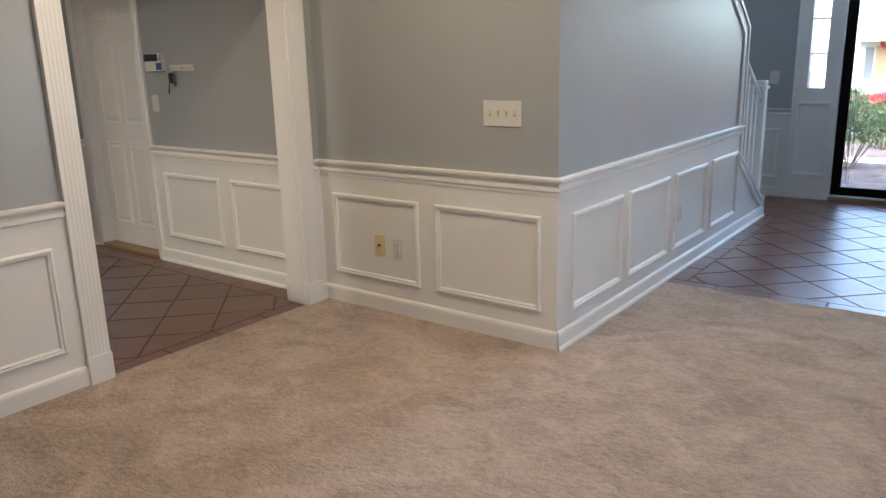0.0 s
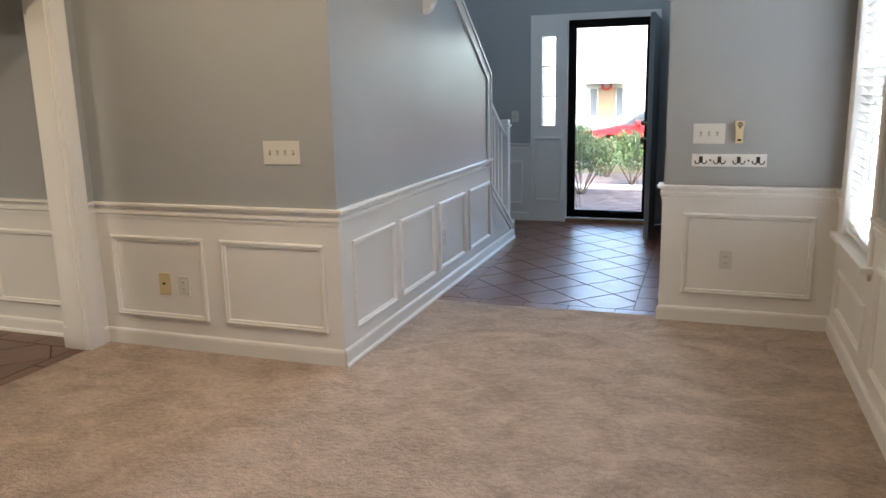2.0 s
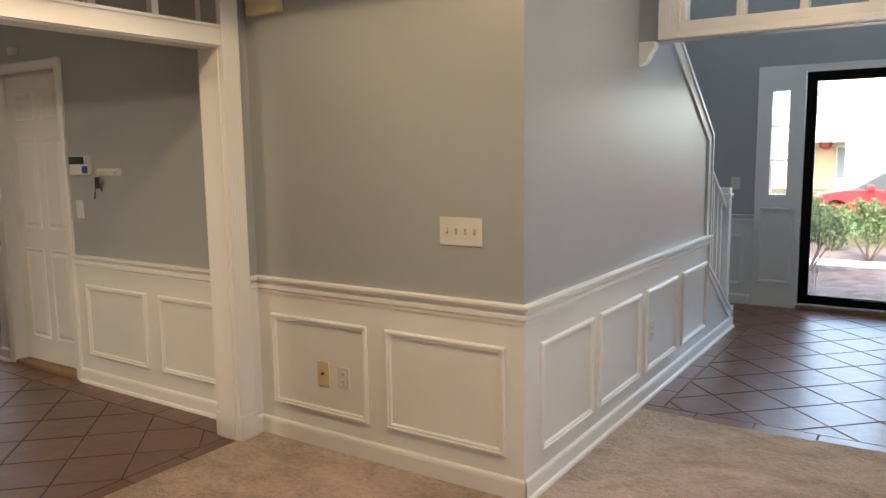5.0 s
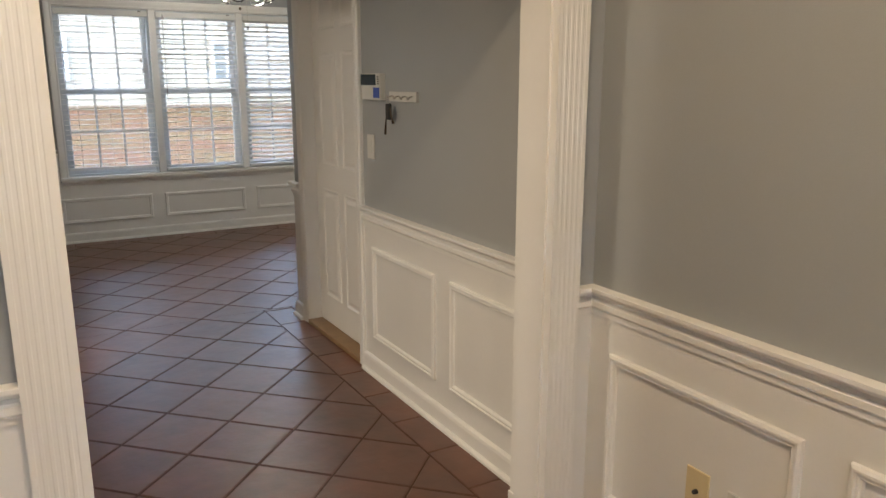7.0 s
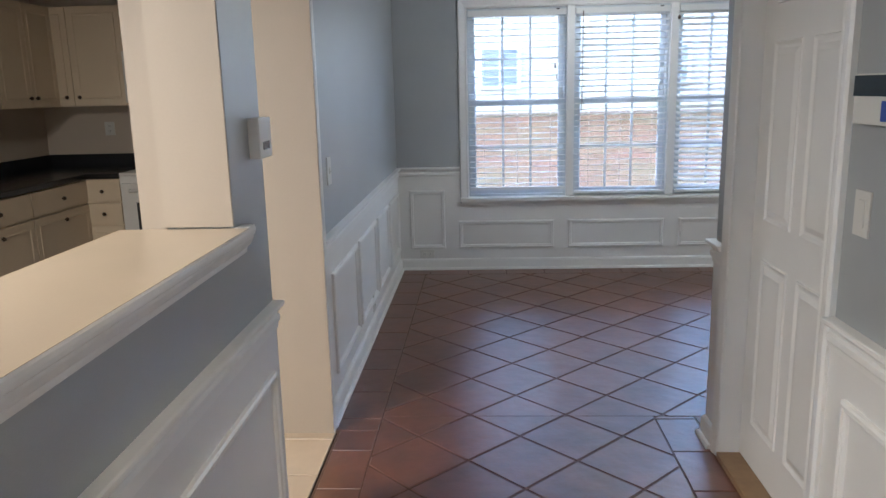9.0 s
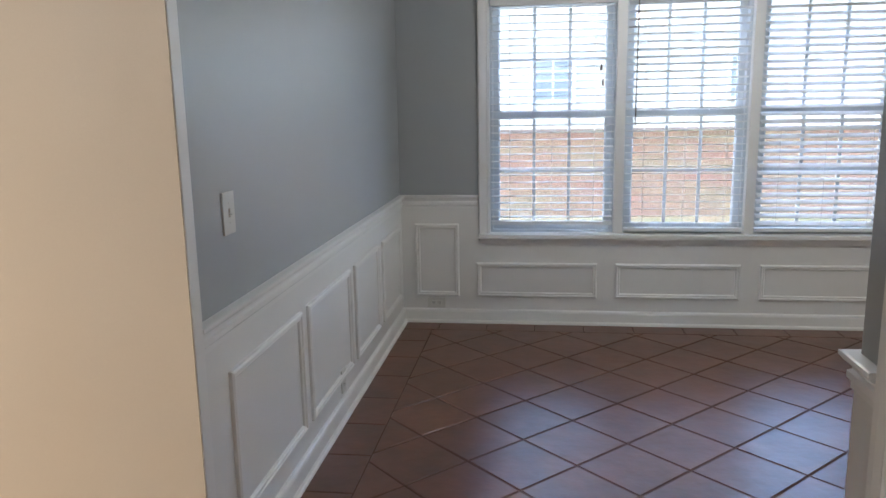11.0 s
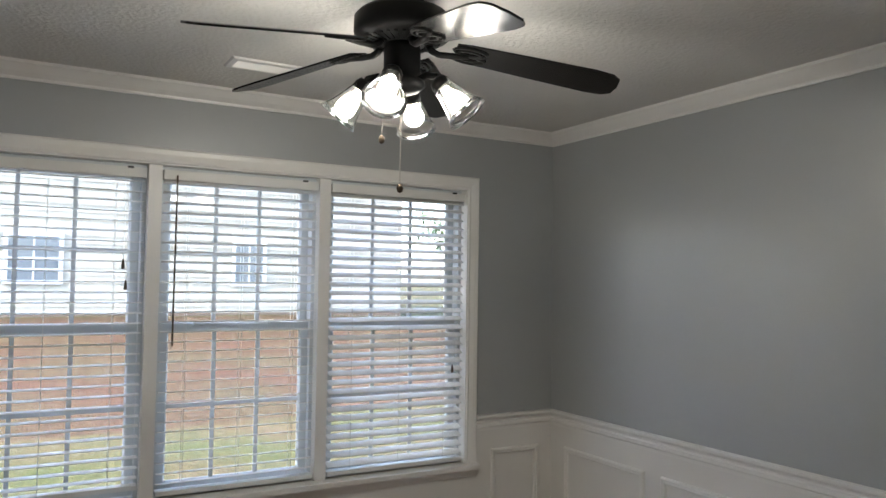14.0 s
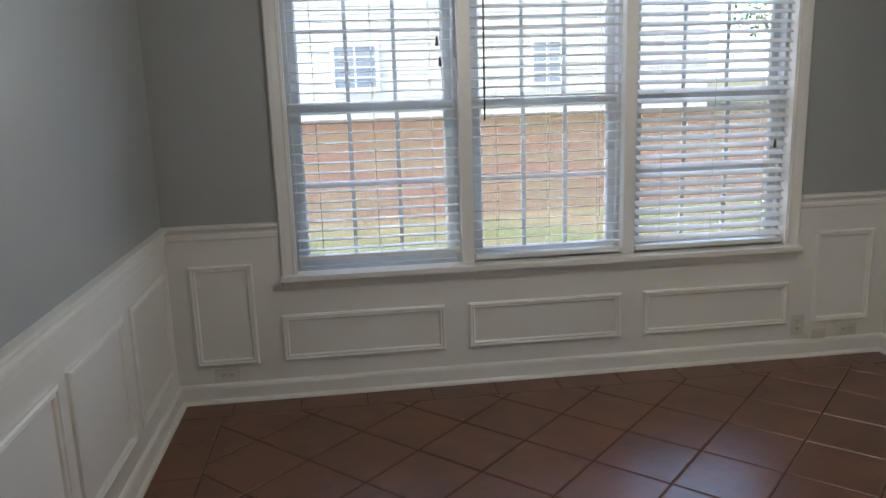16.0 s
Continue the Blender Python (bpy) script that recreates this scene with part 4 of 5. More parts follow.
def outlet(P, u0, u1, v0, v1, label, wide=False):
    th = thing("power_outlet", P((u0 + u1) / 2, (v0 + v1) / 2, 0), label, "outlet")
    plate(P, u0, u1, v0, v1, th)
    um, vm = (u0 + u1) / 2, (v0 + v1) / 2
    for e in (-1, 1):
        a, b = (um + e * 0.020, vm) if wide else (um, vm + e * 0.020)
        bm = bmesh.new()
        pbox(bm, P, a - 0.0155, a + 0.0155, b - 0.0145, b + 0.0145, 0.0055, 0.0085)
        f = part("receptacle", bm, M["plastic"], th, bevel=0.003)
        bm = bmesh.new()
        for s in (-1, 1):
            pbox(bm, P, a + s * 0.0062 - 0.0013, a + s * 0.0062 + 0.0013, b - 0.002, b + 0.007, 0.0083, 0.009)
        pbox(bm, P, a - 0.002, a + 0.002, b - 0.010, b - 0.006, 0.0083, 0.009)
        part("slots", bm, M["dark"], f)
    return th


lift = lambda P: (lambda u, v, h: P(u, v, h + 0.0055))
switches(PA, -2.004, -1.790, 1.077, 1.198, 4, "white four-gang switch plate on the grey wall")
outlet(lift(PA), -2.618, -2.547, 0.325, 0.434, "white outlet in the panelling")
th = thing("cable_plate", (-2.71, 3.23, 0.38), "almond cable wall plate with black jack", "wall plate")
plate(lift(PA), -2.752, -2.678, 0.321, 0.446, th, "almond")
bm = bmesh.new()
lathe(bm, [(0.0005, 0.012), (0.006, 0.012), (0.007, 0.0)], 10, pose(-2.715, 3.224, 0.386, 90))
part("jack", bm, M["dark"], th)
outlet(lift(PF), 4.835, 4.905, 0.335, 0.45, "white outlet in the stair wall panelling")
switches(PS, 0.105, 0.282, 1.095, 1.213, 3, "white three-gang switch plate on the grey wall")
outlet(lift(PS), 0.288, 0.360, 0.345, 0.455, "white outlet in the panelling")
th = thing("fan_remote", (0.361, 4.55, 1.16), "yellowed remote control in a wall holder", "remote control")
bm = bmesh.new()
prism(bm, [(0.334, 1.228), (0.388, 1.228), (0.386, 1.20), (0.378, 1.17), (0.382, 1.10), (0.340, 1.10), (0.344, 1.17), (0.336, 1.20)], 'y', 4.528, 4.5545)
part("body", bm, M["almond"], th, bevel=0.004)
bm = boxes((0.353, 0.369, 4.5262, 4.529, 1.196, 1.204), (0.357, 0.365, 4.5262, 4.529, 1.186, 1.192), (0.346, 0.352, 4.5262, 4.529, 1.203, 1.212), (0.370, 0.376, 4.5262, 4.529, 1.203, 1.212), (0.353, 0.369, 4.5262, 4.529, 1.212, 1.220), (0.350, 0.372, 4.5262, 4.529, 1.114, 1.124))
part("buttons", bm, M["dark"], th)
th = thing("coat_rack", (0.31, 4.55, 1.0), "white board with four black double coat hooks", "coat rack")
part("board", boxes((0.104, 0.518, 4.537, 4.5545, 0.962, 1.036)), M["white"], th, bevel=0.004)
for x in (0.155, 0.258, 0.365, 0.470):
    bm = bmesh.new()
    box(bm, x - 0.010, x + 0.010, 4.531, 4.5372, 0.985, 1.022)
    for s in (-1, 1):
        tube(bm, [(x + s * 0.004, 4.532, 0.990), (x + s * 0.016, 4.522, 0.980), (x + s * 0.028, 4.510, 0.984), (x + s * 0.034, 4.506, 1.000)], 0.0035, 7)
    part("double_hook", bm, M["bronze"], th, "dark double hook")
for x in (0.207, 0.418):
    bm = bmesh.new()
    lathe(bm, [(0.0005, 0.003), (0.005, 0.002), (0.006, 0)], 10, pose(x, 4.537, 1.0, 90))
    part("screw_cap", bm, M["bronze"], th)
th = thing("door_chime", (-3.01, 3.22, 2.21), "yellowed wall-mounted door chime box", "door chime")
part("case", boxes((-3.112, -2.903, 3.185, 3.2345, 2.158, 2.276)), M["almond"], th, bevel=0.008)
th = thing("door_sensor", (-5.40, 3.22, 2.18), "small white sensor above the hall door", "sensor")
part("case", boxes((-5.44, -5.36, 3.205, 3.2345, 2.15, 2.20)), M["plastic"], th, bevel=0.006)
switches(PH, -4.80, -4.725, 1.086, 1.200, 1, "white switch plate on the hall wall", rocker=True)
th = thing("alarm_keypad", (-4.70, 3.22, 1.42), "alarm keypad with dark screen and blue label", "alarm keypad")
bm = bmesh.new()
pbox(bm, PH, -4.800, -4.602, 1.362, 1.480, 0.0, 0.030)
part("case", bm, M["plastic"], th, bevel=0.005)
bm = bmesh.new()
pbox(bm, PH, -4.796, -4.640, 1.428, 1.476, 0.028, 0.034)
part("screen", bm, M["screen"], th, "dark display")
bm = bmesh.new()
pbox(bm, PH, -4.665, -4.604, 1.372, 1.418, 0.028, 0.032)
part("sticker", bm, M["blue"], th, "blue sticker")
bm = bmesh.new()
for k in range(4):
    pbox(bm, PH, -4.625 + 0.001, -4.607, 1.432 + k * 0.010, 1.437 + k * 0.010, 0.028, 0.0325)
part("keys", bm, M["dark"], th)
th = thing("key_rack", (-4.41, 3.22, 1.385), "small white key rack with a bunch of keys", "key rack")
bm = bmesh.new()
pbox(bm, PH, -4.538, -4.282, 1.360, 1.402, 0.0, 0.014)
part("board", bm, M["plastic"], th, bevel=0.003)
for k in range(4):
    u = -4.505 + k * 0.063
    bm = bmesh.new()
    tube(bm, [PH(u, 1.384, 0.012), PH(u, 1.380, 0.030), PH(u, 1.372, 0.034), PH(u, 1.372, 0.038), PH(u, 1.384, 0.042)], 0.003, 7)
    part("hook", bm, M["chrome"], th)
ky = thing("key_bunch", (-4.505, 3.19, 1.33), "bunch of keys with dark fob hanging from the rack", "keys")
bm = bmesh.new()
tube(bm, [PH(-4.505 + 0.014 * math.sin(q), 1.362 + 0.014 * math.cos(q), 0.036) for q in [2 * math.pi * i / 14 for i in range(15)]], 0.0013, 5)
part("ring", bm, M["chrome"], ky)
bm = bmesh.new()
pbox(bm, PH, -4.525, -4.490, 1.280, 1.350, 0.024, 0.040)
part("fob", bm, M["dark"], ky, "dark plastic fob", bevel=0.006)
bm = bmesh.new()
tube(bm, [PH(-4.512, 1.350, 0.030), PH(-4.530, 1.28, 0.034), PH(-4.548, 1.215, 0.030)], [0.004, 0.003, 0.006], 6)
tube(bm, [PH(-4.500, 1.350, 0.030), PH(-4.475, 1.295, 0.034), PH(-4.468, 1.265, 0.030)], [0.004, 0.003, 0.006], 6)
part("keys", bm, M["bronze"], ky)
switches(PBS, -6.295, -6.215, 1.055, 1.180, 1, "white switch plate in the breakfast room")
outlet(lift(PBS), -7.43, -7.36, 0.115, 0.225, "white outlet low on the panelling")
outlet(lift(PV), 1.772, 1.890, 0.098, 0.166, "white sideways outlet above the baseboard", True)
outlet(lift(PV), 4.925, 5.035, 0.098, 0.164, "white sideways outlet above the baseboard", True)
outlet(lift(PV), 4.666, 4.737, 0.118, 0.225, "white outlet under the window")
th = thing("phone_jack_box", (-8.95, 4.81, 0.12), "small white phone jack box with cord", "phone jack")
bm = bmesh.new()
pbox(bm, lift(PV), 4.772, 4.850, 0.096, 0.142, 0.0, 0.026)
part("case", bm, M["plastic"], th, bevel=0.005)
bm = bmesh.new()
tube(bm, [PV(4.69, 0.122, 0.016), PV(4.70, 0.106, 0.022), PV(4.74, 0.102, 0.024), PV(4.773, 0.112, 0.018)], 0.0026, 6)
part("cord", bm, M["plastic"], th)
switches(PW, 1.37, 1.485, 1.055, 1.17, 2, "white switch plate on the living room wall")
th = thing("thermostat", (-5.0, 1.66, 1.345), "small white thermostat on the wall end", "thermostat")
bm = bmesh.new()
pbox(bm, PHF, -5.072, -4.955, 1.288, 1.402, 0.0, 0.034)
part("case", bm, M["plastic"], th, bevel=0.006)
bm = bmesh.new()
pbox(bm, PHF, -5.045, -4.982, 1.312, 1.335, 0.033, 0.0355)
part("display", bm, M["screen"], th)
led = structure("ledge", boxes((-4.779, -3.552, 1.345, 1.690, 1.1015, 1.126)), M["counter"], "beige laminate pass-through ledge", "ledge")
bm = bmesh.new()
run(bm, PHF, -4.84, -3.30, [(0, 1.050), (0.010, 1.050), (0.012, 1.064), (0.022, 1.072), (0.032, 1.090), (0.032, 1.1005), (0, 1.1005)], 0, 0)
run(bm, PHF, -4.84, -4.779, [(0, 1.1005), (0.036, 1.1005), (0.040, 1.114), (0.036, 1.126), (0, 1.126)], 0, 0)
run(bm, PHF, -4.779, -3.30, [(0.0405, 1.102), (0.045, 1.106), (0.046, 1.114), (0.045, 1.122), (0.0405, 1.1255)], 0, 0)
part("ledge_moulding", bm, M["white"], led, "white moulding under the ledge")

# ---- kitchen ----
RUN = "kitchen base cabinets"


def cabinet_front(P, u0, u1, v0, v1, parent, knob=None, name="door"):
    bm = bmesh.new()
    pbox(bm, P, u0 + 0.003, u1 - 0.003, v0 + 0.003, v1 - 0.003, 0.001, 0.018)
    d = part(name, bm, M["cabinet"], parent, bevel=0.002)
    if v1 - v0 > 0.25:
        bm = bmesh.new()
        ring(bm, P, u0 + 0.045, u1 - 0.045, v0 + 0.05, v1 - 0.05, [(0, 0.017), (0.004, 0.022), (0.012, 0.021), (0.018, 0.017)])
        part("panel_bead", bm, M["cabinet"], d)
    if knob:
        a = Vector(P(knob[0], knob[1], 0.018))
        b = Vector(P(knob[0], knob[1], 0.045))
        bm = bmesh.new()
        tube(bm, [a, a.lerp(b, 0.5), a.lerp(b, 0.55), b], [0.006, 0.006, 0.015, 0.011], 10)
        part("knob", bm, M["bronze"], d, "dark bronze knob", smooth=True)


PKB = side('x', -8.34, 1)
PKS = side('y', -0.67, 1)
for y0, y1 in ((-0.95, -0.40),):
    th = thing("base_cabinet", (-8.6, (y0 + y1) / 2, 0), "cream base cabinet with drawer and door", "cabinet", RUN)
    part("body", boxes((-8.955, -8.34, -1.279, y1, 0.09, 0.872)), M["cabinet"], th)
    part("kickboard", boxes((-8.955, -8.40, -1.279, y1, 0, 0.09)), M["dark"], th)
    cabinet_front(PKB, y0 + 0.28, y1, 0.70, 0.865, th, ((y0 + y1) / 2 + 0.14, 0.78), "drawer")
    cabinet_front(PKB, y0 + 0.28, y1, 0.53, 0.69, th, ((y0 + y1) / 2 + 0.14, 0.61), "drawer")
    cabinet_front(PKB, y0 + 0.28, y1, 0.10, 0.52, th, (y1 - 0.04, 0.46))
for x0, x1 in ((-8.33, -7.62), (-7.615, -6.9), (-6.895, -6.2)):
    th = thing("base_cabinet", ((x0 + x1) / 2, -1.0, 0), "cream base cabinet with drawer over a door", "cabinet", RUN)
    part("body", boxes((x0, x1, -1.279, -0.67, 0.09, 0.872)), M["cabinet"], th)
    part("kickboard", boxes((x0, x1, -1.279, -0.73, 0, 0.09)), M["dark"], th)
    cabinet_front(PKS, x0, x1, 0.70, 0.865, th, ((x0 + x1) / 2, 0.78), "drawer")
    cabinet_front(PKS, x0, x1, 0.10, 0.69, th, ((x0 + x1) / 2, 0.63))
ct = thing("kitchen_counter", (-8.0, -1.0, 0.873), "black speckled counter with backsplash lip", "counter")
part("top", boxes((-8.954, -6.2, -1.278, -0.645, 0.873, 0.912), (-8.954, -8.315, -0.645, -0.40, 0.873, 0.912)), M["stone"], ct, bevel=0.003)
part("backsplash", boxes((-8.954, -8.934, -1.278, -0.40, 0.9125, 1.012), (-8.933, -6.2, -1.278, -1.258, 0.9125, 1.012)), M["stone"], ct)
th = thing("kitchen_range", (-8.62, -0.01, 0), "white kitchen range with black cooktop", "stove")
part("body", boxes((-8.95, -8.30, -0.385, 0.375, 0.02, 0.895)), M["appliance"], th, bevel=0.006)
part("cooktop", boxes((-8.93, -8.30, -0.387, 0.377, 0.896, 0.916)), M["appliance"], th, bevel=0.005)
for a, b in ((-8.77, -0.2), (-8.47, -0.2), (-8.77, 0.19), (-8.47, 0.19)):
    bm = bmesh.new()
    tube(bm, [(a + 0.08 * math.cos(q), b + 0.08 * math.sin(q), 0.922) for q in [2 * math.pi * i / 16 for i in range(17)]], 0.006, 6)
    tube(bm, [(a + 0.045 * math.cos(q), b + 0.045 * math.sin(q), 0.922) for q in [2 * math.pi * i / 16 for i in range(17)]], 0.006, 6)
    part("burner", bm, M["dark"], th, "black coil burner")
bg = part("backguard", boxes((-8.95, -8.87, -0.385, 0.375, 0.917, 1.12)), M["appliance"], th, bevel=0.01)
part("control_panel", boxes((-8.871, -8.866, -0.30, 0.30, 0.95, 1.08)), M["dark"], bg)
dr = part("oven_door", boxes((-8.305, -8.272, -0.37, 0.36, 0.22, 0.84)), M["appliance"], th, bevel=0.006)
part("oven_window", boxes((-8.273, -8.269, -0.26, 0.25, 0.40, 0.70)), M["dark"], dr)
bm = bmesh.new()
tube(bm, [(-8.275, -0.30, 0.79), (-8.235, -0.29, 0.79), (-8.235, 0.28, 0.79), (-8.275, 0.29, 0.79)], 0.011, 8)
part("oven_handle", bm, M["appliance"], dr, smooth=True)
PKU = side('x', -8.63, 1)
for y0, y1 in ((-0.96, -0.40),):
    th = thing("wall_cabinet", (-8.8, -0.7, 1.40), "cream wall cabinet with two doors and bronze knobs", "cabinet", "kitchen wall cabinets")
    part("body", boxes((-8.954, -8.63, -1.279, y1, 1.40, 2.14)), M["cabinet"], th)
    mid = (y0 - 0.28 + y1) / 2
    cabinet_front(PKU, -1.24, mid, 1.405, 2.135, th, (mid - 0.05, 1.47))
    cabinet_front(PKU, mid, y1, 1.405, 2.135, th, (mid + 0.05, 1.47))
PKL = side('y', -0.955, 1)
for x0, x1 in ((-8.62, -7.9), (-7.895, -7.2)):
    th = thing("wall_cabinet", ((x0 + x1) / 2, -1.1, 1.40), "cream wall cabinet with panelled doors", "cabinet", "kitchen wall cabinets")
    part("body", boxes((x0, x1, -1.279, -0.955, 1.40, 2.14)), M["cabinet"], th)
    mid = (x0 + x1) / 2
    cabinet_front(PKL, x0, mid, 1.405, 2.135, th, (mid - 0.04, 1.47))
    cabinet_front(PKL, mid, x1, 1.405, 2.135, th, (mid + 0.04, 1.47))
th = thing("range_hood", (-8.8, -0.01, 1.5), "white over-range microwave hood with vent grille", "range hood")
part("body", boxes((-8.954, -8.55, -0.39, 0.375, 1.42, 1.80)), M["appliance"], th, bevel=0.01)
for k in range(5):
    part("grille_slat", boxes((-8.551, -8.546, -0.36, 0.35, 1.735 + k * 0.011, 1.741 + k * 0.011)), M["dark"], th)
part("window", boxes((-8.551, -8.546, -0.30, 0.12, 1.50, 1.70)), M["screen"], th)
th = thing("wall_cabinet", (-8.8, -0.01, 1.81), "short cream wall cabinet above the hood", "cabinet", "kitchen wall cabinets")
part("body", boxes((-8.954, -8.63, -0.395, 0.375, 1.805, 2.14)), M["cabinet"], th)
cabinet_front(PKU, -0.395, -0.01, 1.81, 2.135, th, (-0.05, 1.86))
cabinet_front(PKU, -0.01, 0.375, 1.81, 2.135, th, (0.03, 1.86))
outlet(side('x', -8.955, 1), -0.78, -0.70, 1.16, 1.27, "white outlet over the kitchen counter")

# ---- staircase ----
st = thing("staircase", (-2.23, 6.8, 0), "staircase with white risers, balusters and handrail", "staircase", "", "structure")
for k in range(12):
    y = 6.80 - 0.275 * k
    part("step", boxes((-2.749, -1.716, y - 0.275, y, 0.0 if k == 0 else 0.185 * k, 0.185 * (k + 1) - 0.03)), M["white"], st)
    part("tread", boxes((-2.749, -1.716, y - 0.275, y + 0.025, 0.185 * (k + 1) - 0.029, 0.185 * (k + 1))), M["carpet"], st)
bm = bmesh.new()
prism(bm, [(6.10, 0.655), (6.86, 0.178), (6.945, 0.178), (6.945, 0.0), (6.932, 0.0), (6.932, 0.148), (6.85, 0.148), (6.10, 0.625)], 'x', -1.735, -1.572)
part("lower_cap", bm, M["white"], st, bevel=0.003)
bm = bmesh.new()
prism(bm, [(6.122, 0.60), (6.148, 0.60), (6.148, 1.575), (5.33, 2.122), (4.64, 2.583), (4.64, 2.553), (5.33, 2.092), (6.122, 1.56)], 'x', -1.735, -1.572)
part("upper_cap", bm, M["white"], st, bevel=0.003)
bm = bmesh.new()
prism(bm, [(6.05, 0.85), (6.12, 0.85), (6.12, 1.56), (5.33, 2.09), (4.80, 2.444), (4.80, 2.36), (5.31, 2.015), (6.05, 1.52)], 'x', -1.594, -1.582)
prism(bm, [(6.14, 0.615), (6.86, 0.150), (6.93, 0.150), (6.93, 0.10), (6.83, 0.10), (6.14, 0.545)], 'x', -1.594, -1.580)
part("skirt_trim", bm, M["white"], st)
nw = part("newel_post", boxes((-1.70, -1.61, 6.835, 6.925, 0.178, 1.08)), M["white"], st, "square white newel post", bevel=0.006)
part("newel_cap", boxes((-1.712, -1.598, 6.823, 6.937, 1.081, 1.105), (-1.70, -1.61, 6.835, 6.925, 1.105, 1.15)), M["white"], nw, bevel=0.008)
for k in range(5):
    y = 6.22 + 0.125 * k
    zb = 0.655 - (y - 6.10) * 0.628
    part("baluster", boxes((-1.671, -1.639, y - 0.016, y + 0.016, zb, zb + 0.80)), M["white"], st, bevel=0.003)
bm = bmesh.new()
tube(bm, [(-1.655, 6.84, 1.00), (-1.655, 6.14, 1.44)], 0.03, 10)
part("handrail", bm, M["white"], st, "white sloping handrail", smooth=True)

# ---- entrance ----
fd = thing("door_2", (-0.9, 7.95, 0), "white entrance frame with sidelight and black storm door", "door", "", "structure")
PFR = side('y', 7.94, -1)
bm = boxes((-1.634, -1.512, 7.92, 8.06, 0, 2.188), (-1.368, -1.243, 7.92, 8.06, 0, 2.188), (-1.512, -1.368, 7.92, 8.06, 0, 1.04), (-1.512, -1.368, 7.92, 8.06, 1.97, 2.188), (-1.243, -0.356, 7.92, 8.06, 2.128, 2.188), (-0.356, -0.308, 7.92, 8.06, 0, 2.188))
part("door_frame", bm, M["white"], fd)
bm = bmesh.new()
ring(bm, side('y', 7.92, -1), -1.59, -1.29, 0.22, 0.92, PANEL)
part("panel_bead", bm, M["white"], fd)
bm = boxes((-1.512, -1.368, 7.985, 7.991, 1.04, 1.97))
sl = part("sidelight_glass", bm, M["glass"], fd)
sl.visible_shadow = False
for z in (1.35, 1.66):
    part("sidelight_bar", boxes((-1.512, -1.368, 7.978, 7.984, z - 0.008, z + 0.008)), M["white"], fd)
bm = bmesh.new()
PST = side('y', 7.975, -1)
ring(bm, PST, -1.240, -0.359, 0.045, 2.125, [(0, -0.03), (0, 0.0), (0.078, 0.0), (0.084, -0.006), (0.084, -0.03), (0, -0.03)])
sd = part("storm_door_frame", bm, M["black"], fd, "black metal storm door frame")
pn = part("storm_glass", boxes((-1.158, -0.441, 7.988, 7.993, 0.128, 2.042)), M["glass"], sd)
pn.visible_shadow = False
bm = bmesh.new()
for x, z0, z1 in ((-1.135, 0.20, 1.02), (-1.118, 0.16, 0.98), (-1.095, 0.16, 1.00), (-1.082, 0.3, 0.85), (-0.545, 0.38, 1.16), (-0.535, 0.5, 1.3), (-0.515, 0.40, 1.05), (-0.495, 0.36, 1.0)):
    box(bm, x - 0.0022, x + 0.0022, 7.9865, 7.9878, z0, z1)
part("etched_reeds", bm, M["plastic"], sd, "frosted upright lines etched on the glass")
bm = bmesh.new()
tube(bm, [(-0.398, 7.972, 0.93), (-0.398, 7.93, 0.935), (-0.43, 7.925, 0.87), (-0.47, 7.925, 0.865)], 0.009, 8)
box(bm, -0.418, -0.380, 7.962, 7.976, 0.84, 1.04)
part("storm_handle", bm, M["black"], sd, "black lever handle")
bm = bmesh.new()
tube(bm, [(-0.46, 7.955, 0.115), (-0.78, 7.955, 0.110)], 0.014, 8)
part("door_closer", bm, M["black"], sd)
part("threshold", boxes((-1.243, -0.356, 7.90, 8.08, -0.003, 0.040)), M["oak"], fd, "worn brass and oak threshold", bevel=0.006)
ed = thing("entry_door", (-0.33, 7.90, 0.012), "blue-grey panelled entry door standing open", "door")
slab = part("door_slab", boxes((-0.345, -0.300, 7.02, 7.90, 0.012, 2.08)), M["doorpaint"], ed, bevel=0.003)
for a, b in ((7.12, 7.42), (7.50, 7.80)):
    for lo, hi in ((0.2, 0.82), (0.97, 1.58), (1.7, 1.95)):
        bm = bmesh.new()
        ring(bm, side('x', -0.345, -1), a, b, lo, hi, [(0, -0.001), (0.006, 0.006), (0.016, 0.002), (0.03, 0.001)])
        part("door_panel", bm, M["doorpaint"], slab)
for z, r in ((0.95, 0.028), (1.10, 0.024)):
    bm = bmesh.new()
    tube(bm, [(-0.345, 7.09, z), (-0.36, 7.09, z), (-0.385, 7.09, z), (-0.40, 7.09, z), (-0.408, 7.09, z)], [r, 0.012, r * 0.9, r * 0.9, r * 0.4], 12)
    part("door_knob" if z < 1 else "deadbolt", bm, M["bronze"], slab, smooth=True)
th = switches(PFR, -1.85, -1.77, 1.08, 1.20, 1, "switch plate on the entrance wall")

# ---- outdoors ----
bm = bmesh.new()
xs = [-900, -300, -120, -60, -40, -30, -26, -24, -22, -20, -18.5, -17, -15.5, -14, -13, -12, -11, -9.2, 1.2, 5, 12, 40, 150, 900]
ys = [-900, -200, -60, -20, -8, -2, 0, 2, 4, 6, 8.2, 12, 16, 20, 26, 40, 90, 300, 900]


def ground_z(x, y):
    z = -0.22 - min(60.0, max(0.0, y - 9.0)) * 0.0145
    if x < -11:
        z += min(1.0, (-11 - x) / 14.0) * 0.95
    return z


rows = [[bm.verts.new((x, y, ground_z(x, y) + (random.uniform(-0.04, 0.04) if x < -12 else 0))) for y in ys] for x in xs]
